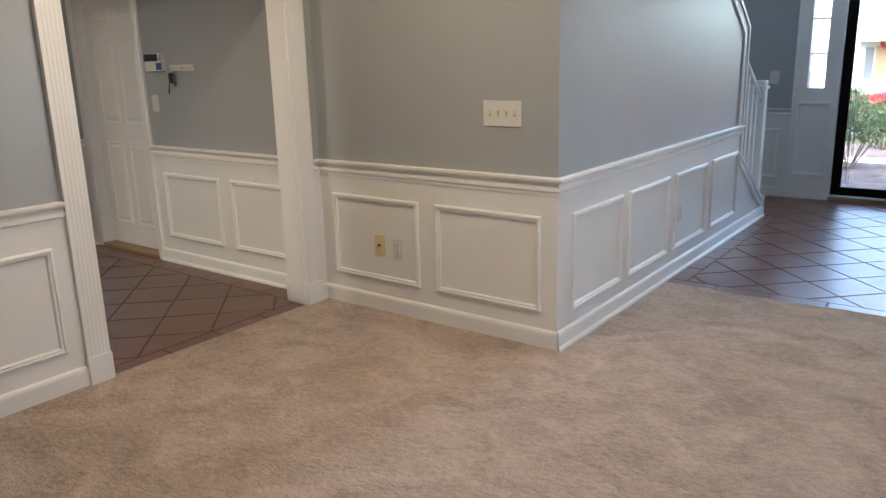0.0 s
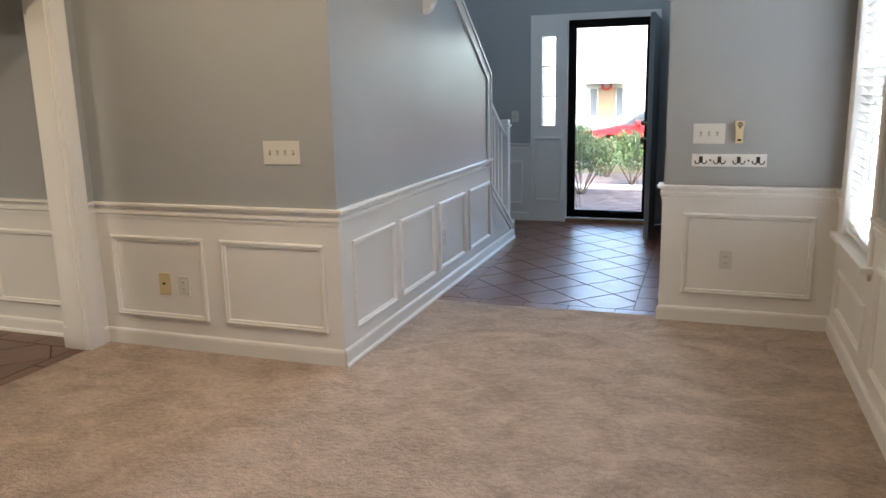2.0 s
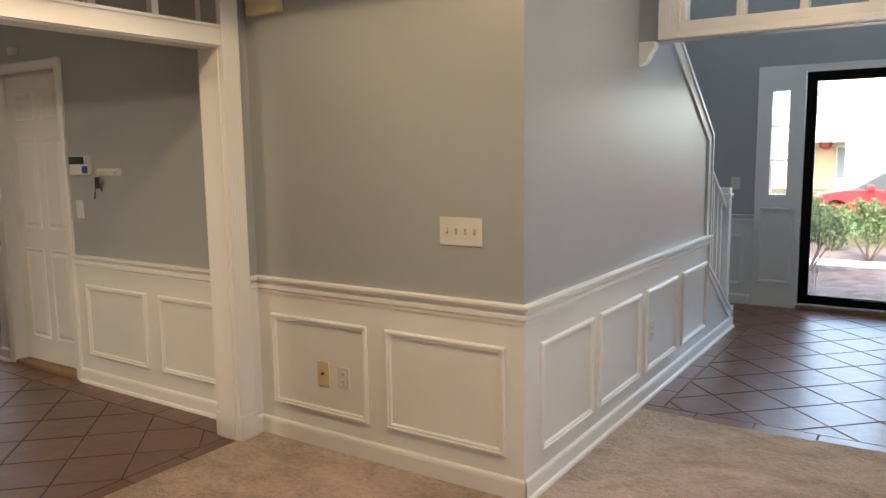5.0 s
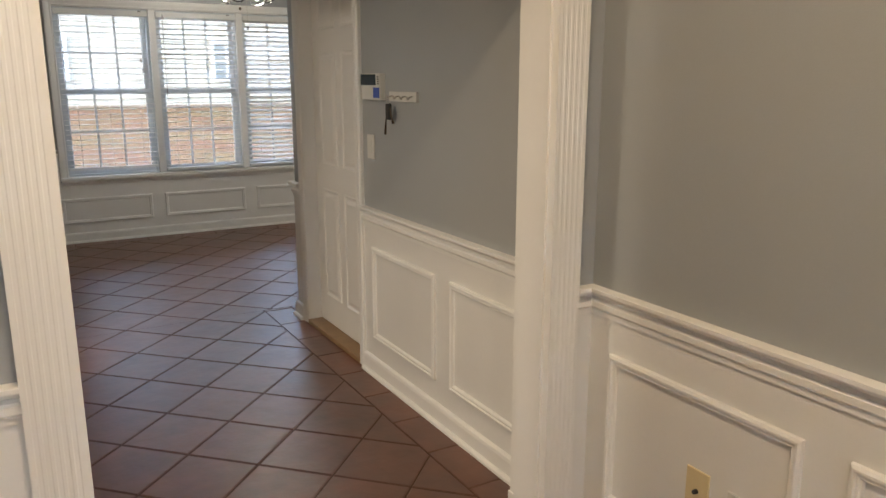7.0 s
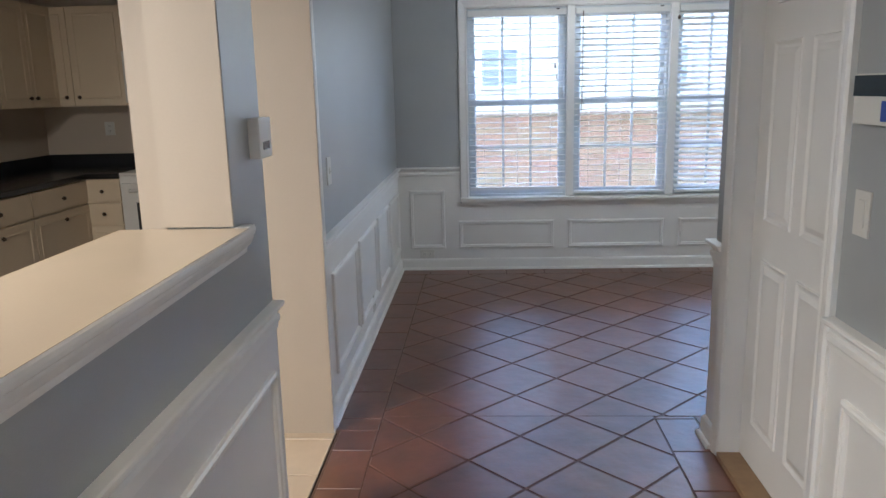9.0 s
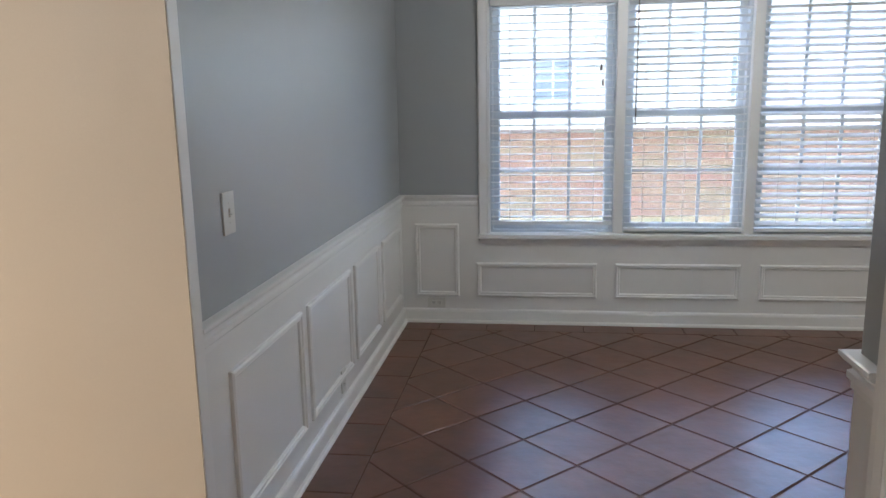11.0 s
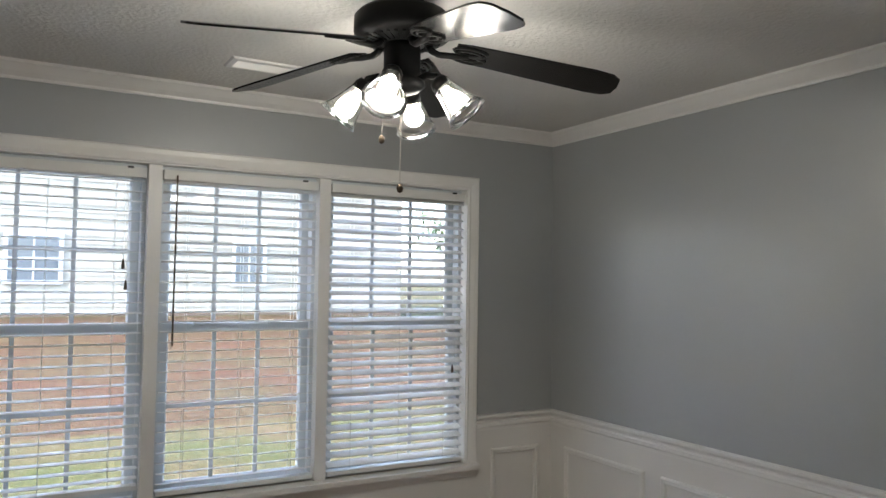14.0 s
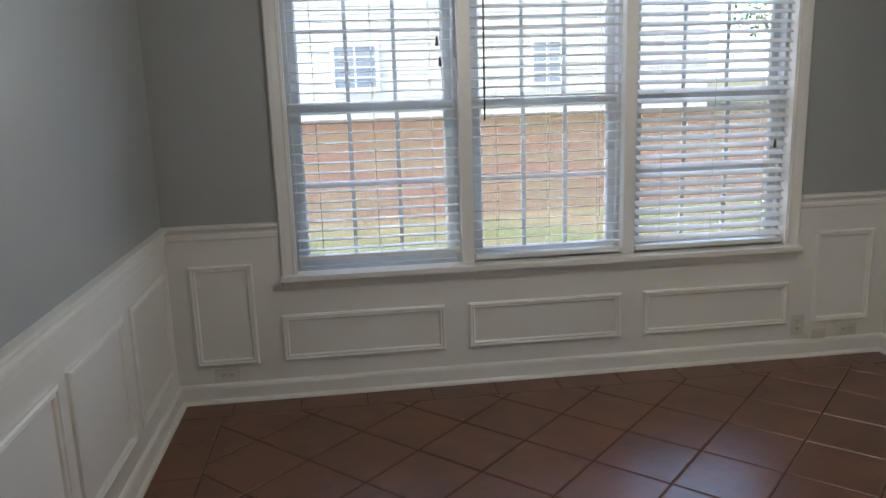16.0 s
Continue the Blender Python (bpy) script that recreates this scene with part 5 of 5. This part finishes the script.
for i, (a, b) in enumerate(zip(rows, rows[1:])):
    for k in range(len(ys) - 1):
        f = bm.faces.new((a[k], a[k + 1], b[k + 1], b[k]))
        if -25 < xs[i] < -15 and ys[k] < 26:
            f.material_index = 1
g = structure("ground", bm, M["lawn"], "patchy winter lawn with a pine-straw bank", "ground")
g.data.materials.append(M["straw"])


def leaves(bm, c, r, n, size, seed):
    rnd = random.Random(seed)
    for _ in range(n):
        while True:
            p = Vector((rnd.uniform(-1, 1), rnd.uniform(-1, 1), rnd.uniform(-1, 1)))
            if 0.35 < p.length < 1:
                break
        q = Vector((p.x * r[0], p.y * r[1], p.z * r[2])) + Vector(c)
        m = Matrix.Translation(q) @ Euler((rnd.uniform(0, 6.3), rnd.uniform(0, 6.3), rnd.uniform(0, 6.3))).to_matrix().to_4x4()
        s = size * rnd.uniform(0.6, 1.3)
        v = [bm.verts.new(m @ Vector(k)) for k in ((-s, 0, 0), (0, -s * 0.45, s * 0.1), (s, 0, 0), (0, s * 0.45, s * 0.1))]
        bm.faces.new(v)


def bush(x, y, z, h, w, seed, label):
    th = thing("bush", (x, y, z), label, "bush", "bushes by the front walk")
    rnd = random.Random(seed)
    bm = bmesh.new()
    for k in range(7):
        a = k * 0.9
        tube(bm, [(x, y, z - 0.02), (x + 0.25 * w * math.cos(a), y + 0.25 * w * math.sin(a), z + 0.35 * h), (x + 0.5 * w * math.cos(a), y + 0.5 * w * math.sin(a), z + 0.75 * h)], [0.015, 0.010, 0.004], 5)
    part("stems", bm, M["bark"], th)
    bm = bmesh.new()
    for k in range(9):
        a = k * 2.4
        rr = 0.30 * w * math.sqrt(k / 9)
        leaves(bm, (x + rr * math.cos(a), y + rr * math.sin(a), z + h * rnd.uniform(0.45, 0.8)), (0.24 * w, 0.24 * w, 0.22 * h), 260, 0.035, seed * 50 + k)
    part("foliage", bm, M["leaf"], th)


bush(-1.66, 11.65, -0.26, 1.22, 1.05, 1, "leafy green shrub in the mulch bed")
bush(-1.05, 13.5, -0.28, 0.98, 0.95, 2, "small rounded green shrub by the path")
bush(-1.62, 14.6, -0.30, 0.9, 0.7, 3, "sparse low shrub beyond the path")
structure("porch_slab", boxes((-2.3, 0.7, 8.08, 8.75, -0.25, -0.04)), M["concrete"], "pale concrete porch slab", "porch")
structure("front_walk", boxes((-9, 9, 12.3, 13.3, -0.42, -0.255)), M["concrete"], "pale concrete front walk", "path")
structure("mulch_bed", boxes((-6, 5, 8.76, 12.3, -0.4, -0.205), (-6, 5, 13.3, 15.2, -0.45, -0.275)), M["mulch"], "brown bark mulch bed with dead leaves", "mulch")
structure("road", boxes((-200, 200, 17.5, 26, -0.6, -0.345)), M["asphalt"], "asphalt street", "road")

car = thing("parked_car", (-0.6, 20.2, -0.345), "red sedan parked on the street", "car")
bm = bmesh.new()
prism(bm, [(-2.95, -0.12), (-2.98, 0.15), (-2.90, 0.33), (-1.95, 0.47), (1.35, 0.52), (1.72, 0.44), (1.76, 0.05), (1.70, -0.14)], 'y', 19.35, 21.05)
part("body", bm, M["carpaint"], car, bevel=0.05)
bm = bmesh.new()
prism(bm, [(-1.95, 0.46), (-1.15, 0.95), (-0.6, 1.02), (0.2, 1.0), (1.1, 0.50)], 'y', 19.47, 20.93)
part("cabin_glass", bm, M["carglass"], car, bevel=0.04)
bm = bmesh.new()
prism(bm, [(-1.2, 0.945), (-0.6, 1.035), (0.2, 1.015), (0.35, 0.95)], 'y', 19.5, 20.9)
part("roof", bm, M["carpaint"], car, bevel=0.02)
bm = bmesh.new()
for x in (-0.35, 0.55):
    prism(bm, [(x - 0.04, 0.5), (x + 0.04, 0.5), (x + 0.0, 1.0), (x - 0.06, 1.0)], 'y', 19.465, 19.49)
part("pillar", bm, M["carpaint"], car)
part("wing_mirror", boxes((-1.55, -1.40, 19.22, 19.40, 0.50, 0.60)), M["carpaint"], car, bevel=0.02)
for x in (-2.15, 0.85):
    for y in (19.36, 20.86):
        bm = bmesh.new()
        lathe(bm, [(0.20, -0.09), (0.30, -0.09), (0.315, -0.06), (0.315, 0.06), (0.30, 0.09), (0.20, 0.09)], 24, pose(x, y + 0.08, -0.03, 90))
        wh = part("wheel", bm, M["rubber"], car)
        bm = bmesh.new()
        lathe(bm, [(0.001, -0.07), (0.06, -0.075), (0.19, -0.06), (0.20, -0.085), (0.20, 0.085), (0.001, 0.08)], 24, pose(x, y + 0.08, -0.03, 90))
        part("rim", bm, M["chrome"], wh)


def far_window(parent, P, u0, u1, v0, v1, cols, shutters=False):
    bm = bmesh.new()
    ring(bm, P, u0 - 0.09, u1 + 0.09, v0 - 0.09, v1 + 0.09, [(0, 0), (0, 0.05), (0.09, 0.05), (0.09, 0.0)])
    wf = part("window", bm, M["siding_white"], parent, "white framed window")
    bm = bmesh.new()
    pbox(bm, P, u0, u1, v0, v1, 0.005, 0.02)
    part("pane", bm, M["pane_dark"], wf)
    bm = bmesh.new()
    for k in range(1, cols):
        c = u0 + (u1 - u0) * k / cols
        pbox(bm, P, c - 0.02, c + 0.02, v0, v1, 0.02, 0.035)
    n = 4
    for k in range(1, n):
        c = v0 + (v1 - v0) * k / n
        pbox(bm, P, u0, u1, c - 0.018, c + 0.018, 0.02, 0.034)
    part("grille", bm, M["siding_white"], wf)


def siding(parent, P, u0, u1, v0, v1, mat, step=0.2):
    bm = bmesh.new()
    v = v0
    while v < v1:
        t = min(v + step, v1)
        run(bm, P, u0, u1, [(0, v), (0.028, v), (0.006, t), (0, t)])
        v = t
    tagged(part("siding_boards", bm, mat, parent), "", "", "", "stuff")


hs = thing("house_across", (-5, 46, -0.7), "white two-storey house with arched entry porch", "house")
part("wall", boxes((-13, 4, 42, 50, -0.8, 5.6)), M["siding_white"], hs)
PX = side('y', 42, -1)
siding(hs, PX, -13, 4, -0.8, 5.6, M["siding_white"])
bm = bmesh.new()
prism(bm, [(41.6, 5.55), (46, 8.4), (50.4, 5.55)], 'x', -13.4, 4.4)
part("roof", bm, M["roof"], hs)
far_window(hs, lambda u, v, h: PX(u, v, h + 0.03), -5.75, -4.5, 2.95, 4.1, 3)
far_window(hs, lambda u, v, h: PX(u, v, h + 0.03), -9.8, -8.6, 0.1, 1.5, 3)
far_window(hs, lambda u, v, h: PX(u, v, h + 0.03), -1.6, -0.4, 0.1, 1.5, 3)
part("door", boxes((-5.52, -4.62, 41.90, 41.97, -0.7, 1.40)), M["oak"], hs, "brown front door")
bm = boxes((-5.95, -5.60, 41.92, 41.97, -0.1, 1.35), (-4.54, -4.20, 41.92, 41.97, -0.1, 1.35))
part("sidelight", bm, M["pane_dark"], hs)
bm = bmesh.new()
pts = [(-6.3, 1.62), (-6.3, 1.85)] + [(-5.07 + 1.23 * math.cos(a), 1.85 + 0.38 * math.sin(a)) for a in [math.pi * (1 - k / 12) for k in range(13)]] + [(-3.84, 1.62)]
prism(bm, pts, 'y', 40.6, 41.97)
part("porch_roof", bm, M["siding_white"], hs, "arched white porch roof")
for x in (-6.15, -3.99):
    bm = bmesh.new()
    tube(bm, [(x, 40.75, -0.75), (x, 40.75, 1.62)], 0.11, 14)
    part("porch_column", bm, M["siding_white"], hs)
bm = bmesh.new()
tube(bm, [(-5.07 + 0.24 * math.cos(q), 41.86, 1.52 + 0.2 * math.sin(q)) for q in [2 * math.pi * i / 16 for i in range(17)]], 0.07, 8)
part("wreath", bm, M["wreath"], hs, "red wreath above the door")

hb = thing("house_behind", (-28, 2, 0.5), "cream sided two-storey house behind the garden", "house")
part("wall", boxes((-33, -24.5, -10, 11.9, 0.2, 6.2)), M["siding"], hb)
PY = side('x', -24.5, 1)
siding(hb, PY, -10, 11.9, 0.72, 6.2, M["siding"], 0.18)
part("foundation", boxes((-24.5, -24.45, -10, 11.9, 0.2, 0.75)), M["bark"], hb, "brown brick foundation")
bm = bmesh.new()
prism(bm, [(-24.0, 6.1), (-28.7, 9.0), (-33.5, 6.1)], 'y', -10.4, 12.3)
part("roof", bm, M["roof"], hb)
for a, b in ((2.30, 3.30), (7.25, 7.95), (-2.5, -1.5)):
    far_window(hb, lambda u, v, h: PY(u, v, h + 0.03), a, b, 1.50, 2.48, 2)


def tree(x, y, z, h, seed, label):
    th = thing("tree", (x, y, z), label, "tree")
    rnd = random.Random(seed)
    bm = bmesh.new()
    tube(bm, [(x, y, z - 0.2), (x + 0.05, y, z + 0.3 * h), (x - 0.04, y + 0.06, z + 0.65 * h), (x, y, z + 0.95 * h)], [0.16, 0.13, 0.07, 0.02], 8)
    tips = []
    for k in range(22):
        a, f = k * 2.4, 0.22 + 0.7 * k / 22
        l = h * 0.36 * (1.15 - f)
        b = Vector((x, y, z + f * h))
        e = b + Vector((l * math.cos(a), l * math.sin(a), l * 0.35))
        tube(bm, [b, b.lerp(e, 0.5) + Vector((0, 0, 0.05 * l)), e], [0.04, 0.025, 0.008], 5)
        tips += [b.lerp(e, 0.6), e]
    part("trunk", bm, M["bark"], th)
    bm = bmesh.new()
    for i, t in enumerate(tips):
        leaves(bm, t, (h * 0.07, h * 0.07, h * 0.05), 70, 0.09, seed * 99 + i)
    part("crown", bm, M["leaf"], th)


tree(-30.0, 17.5, 0.7, 6.5, 6, "taller evergreen tree behind the garden")
tree(-0.6, 47, -0.8, 4.5, 7, "narrow evergreen beside the house across the street")

# ---- tiled floors ----
S = 0.2185
TILE_T = 0.008


def clip(poly, x0, x1, y0, y1):
    for k, c, s in ((0, x0, 1), (0, x1, -1), (1, y0, 1), (1, y1, -1)):
        out = []
        for i, p in enumerate(poly):
            q = poly[(i + 1) % len(poly)]
            a, b = s * (p[k] - c), s * (q[k] - c)
            if a >= 0:
                out.append(p)
            if (a < 0) != (b < 0):
                f = a / (a - b)
                out.append((p[0] + f * (q[0] - p[0]), p[1] + f * (q[1] - p[1])))
        poly = out
        if not poly:
            return []
    return poly


def area(p):
    return abs(sum(p[i][0] * p[(i + 1) % len(p)][1] - p[(i + 1) % len(p)][0] * p[i][1] for i in range(len(p)))) / 2


def tile_mesh(polys, mat, top=0.0, rim=0.004):
    bm = bmesh.new()
    for p in polys:
        cx, cy = sum(a for a, b in p) / len(p), sum(b for a, b in p) / len(p)
        lo = [bm.verts.new((x, y, top - TILE_T)) for x, y in p]
        mid = [bm.verts.new((x, y, top - 0.003)) for x, y in p]
        up = []
        for x, y in p:
            d = math.hypot(cx - x, cy - y) or 1
            up.append(bm.verts.new((x + (cx - x) / d * rim, y + (cy - y) / d * rim, top)))
        n = len(p)
        for r, q in ((lo, mid), (mid, up)):
            for k in range(n):
                bm.faces.new((r[k], r[(k + 1) % n], q[(k + 1) % n], q[k]))
        bm.faces.new(up)
    return mesh_from("tile", bm, mat)


FULL = {}


def diamond_tiles(floor, ox, oy, rects, mat):
    gap = 0.005
    r = S - gap * 1.2
    x0, x1 = min(q[0] for q in rects), max(q[1] for q in rects)
    y0, y1 = min(q[2] for q in rects), max(q[3] for q in rects)
    for i in range(int((x0 - ox) / S) - 3, int((x1 - ox) / S) + 3):
        for j in range(int((y0 - oy) / S) - 3, int((y1 - oy) / S) + 3):
            if (i + j) % 2 == 0:
                continue
            cx, cy = ox + i * S, oy + j * S
            base = [(cx - r, cy), (cx, cy - r), (cx + r, cy), (cx, cy + r)]
            got = [q for q in (clip(base, *rc) for rc in rects) if len(q) > 2 and area(q) > 0.0006]
            if not got:
                continue
            if len(got) == 1 and area(got[0]) > area(base) - 1e-5:
                if mat not in FULL:
                    FULL[mat] = tile_mesh([[(-r, 0), (0, -r), (r, 0), (0, r)]], M[mat])
                me, at = FULL[mat], (cx, cy, 0)
            else:
                me, at = tile_mesh([[(x - cx, y - cy) for x, y in q] for q in got], M[mat]), (cx, cy, 0)
            ob = new("tile", me)
            ob.parent = floor
            ob.matrix_basis = pose(cx, cy, random.uniform(-0.0004, 0.0004), random.uniform(-0.12, 0.12), random.uniform(-0.12, 0.12), random.choice((0, 90, 180, 270)) if len(got) == 1 and me is FULL.get(mat) else 0)


def strip_tiles(floor, x0, x1, y0, y1, along, start, mat, step=0.309):
    g = 0.0028
    a0, a1 = (x0, x1) if along == 'x' else (y0, y1)
    k = math.floor((a0 - start) / step)
    while start + k * step < a1:
        lo, hi = max(a0, start + k * step), min(a1, start + (k + 1) * step)
        k += 1
        if hi - lo < 0.02:
            continue
        p = (lo + g, hi - g, y0 + g, y1 - g) if along == 'x' else (x0 + g, x1 - g, lo + g, hi - g)
        cx, cy = (p[0] + p[1]) / 2, (p[2] + p[3]) / 2
        dx, dy = (p[1] - p[0]) / 2, (p[3] - p[2]) / 2
        key = (mat, round(dx, 4), round(dy, 4))
        if key not in FULL:
            FULL[key] = tile_mesh([[(-dx, -dy), (dx, -dy), (dx, dy), (-dx, dy)]], M[mat], rim=0.003)
        ob = new("tile", FULL[key])
        ob.parent = floor
        ob.matrix_basis = pose(cx, cy, random.uniform(-0.0004, 0.0004))


hall_floor = structure("floor_hall", boxes((-8.965, -3.165, 1.645, 3.235, -0.1, -0.0035), (-5.70, -4.93, 3.235, 3.36, -0.1, -0.0035), (-8.965, -5.90, 3.235, 5.19, -0.1, -0.0035), (-8.965, -5.92, 1.60, 1.645, -0.1, -0.0035)),
                       M["grout"], "dark brown stone-look tiles laid diagonally with border", "tile floor")
BW = -8.775
diamond_tiles(hall_floor, -5.670, 2.662, [(-6.09, -3.262, 1.827, 3.053), (BW, -6.09, 1.827, 5.015)], "tile")
strip_tiles(hall_floor, -5.94, -3.26, 1.652, 1.825, 'x', -4.52, "tile")
strip_tiles(hall_floor, BW, -5.94, 1.602, 1.825, 'x', -4.52, "tile")
strip_tiles(hall_floor, -6.088, -3.26, 3.056, 3.233, 'x', -4.515, "tile")
strip_tiles(hall_floor, -3.258, -3.168, 1.66, 3.06, 'y', 1.83, "tile")
strip_tiles(hall_floor, -6.088, -5.905, 3.235, 5.188, 'y', 3.30, "tile")
strip_tiles(hall_floor, BW, -6.09, 5.018, 5.188, 'x', -4.52, "tile")
strip_tiles(hall_floor, -8.963, BW - 0.002, 1.602, 5.188, 'y', 1.86, "tile")
foyer_floor = structure("floor_foyer", boxes((-1.71, -0.03, 4.575, 7.94, -0.1, -0.0035), (-2.75, -1.71, 6.80, 7.94, -0.1, -0.0035)), M["grout"], "dark brown stone-look foyer tiles laid diagonally", "tile floor")
diamond_tiles(foyer_floor, -0.612, 4.839, [(-1.45, -0.222, 4.69, 7.78), (-2.75, -1.45, 6.95, 7.78)], "tile")
strip_tiles(foyer_floor, -1.59, -0.033, 4.578, 4.688, 'x', -0.95, "tile")
strip_tiles(foyer_floor, -0.22, -0.033, 4.69, 7.94, 'y', 4.69, "tile")
strip_tiles(foyer_floor, -1.59, -1.452, 4.69, 6.93, 'y', 4.69, "tile")
strip_tiles(foyer_floor, -2.75, -0.222, 7.782, 7.938, 'x', -0.95, "tile")
kit = bpy.data.objects["floor_kitchen"]
for r in range(4):
    strip_tiles(kit, -6.6, -4.4, 1.64 - 0.309 * (r + 1), 1.64 - 0.309 * r, 'x', -5.55, "cream")
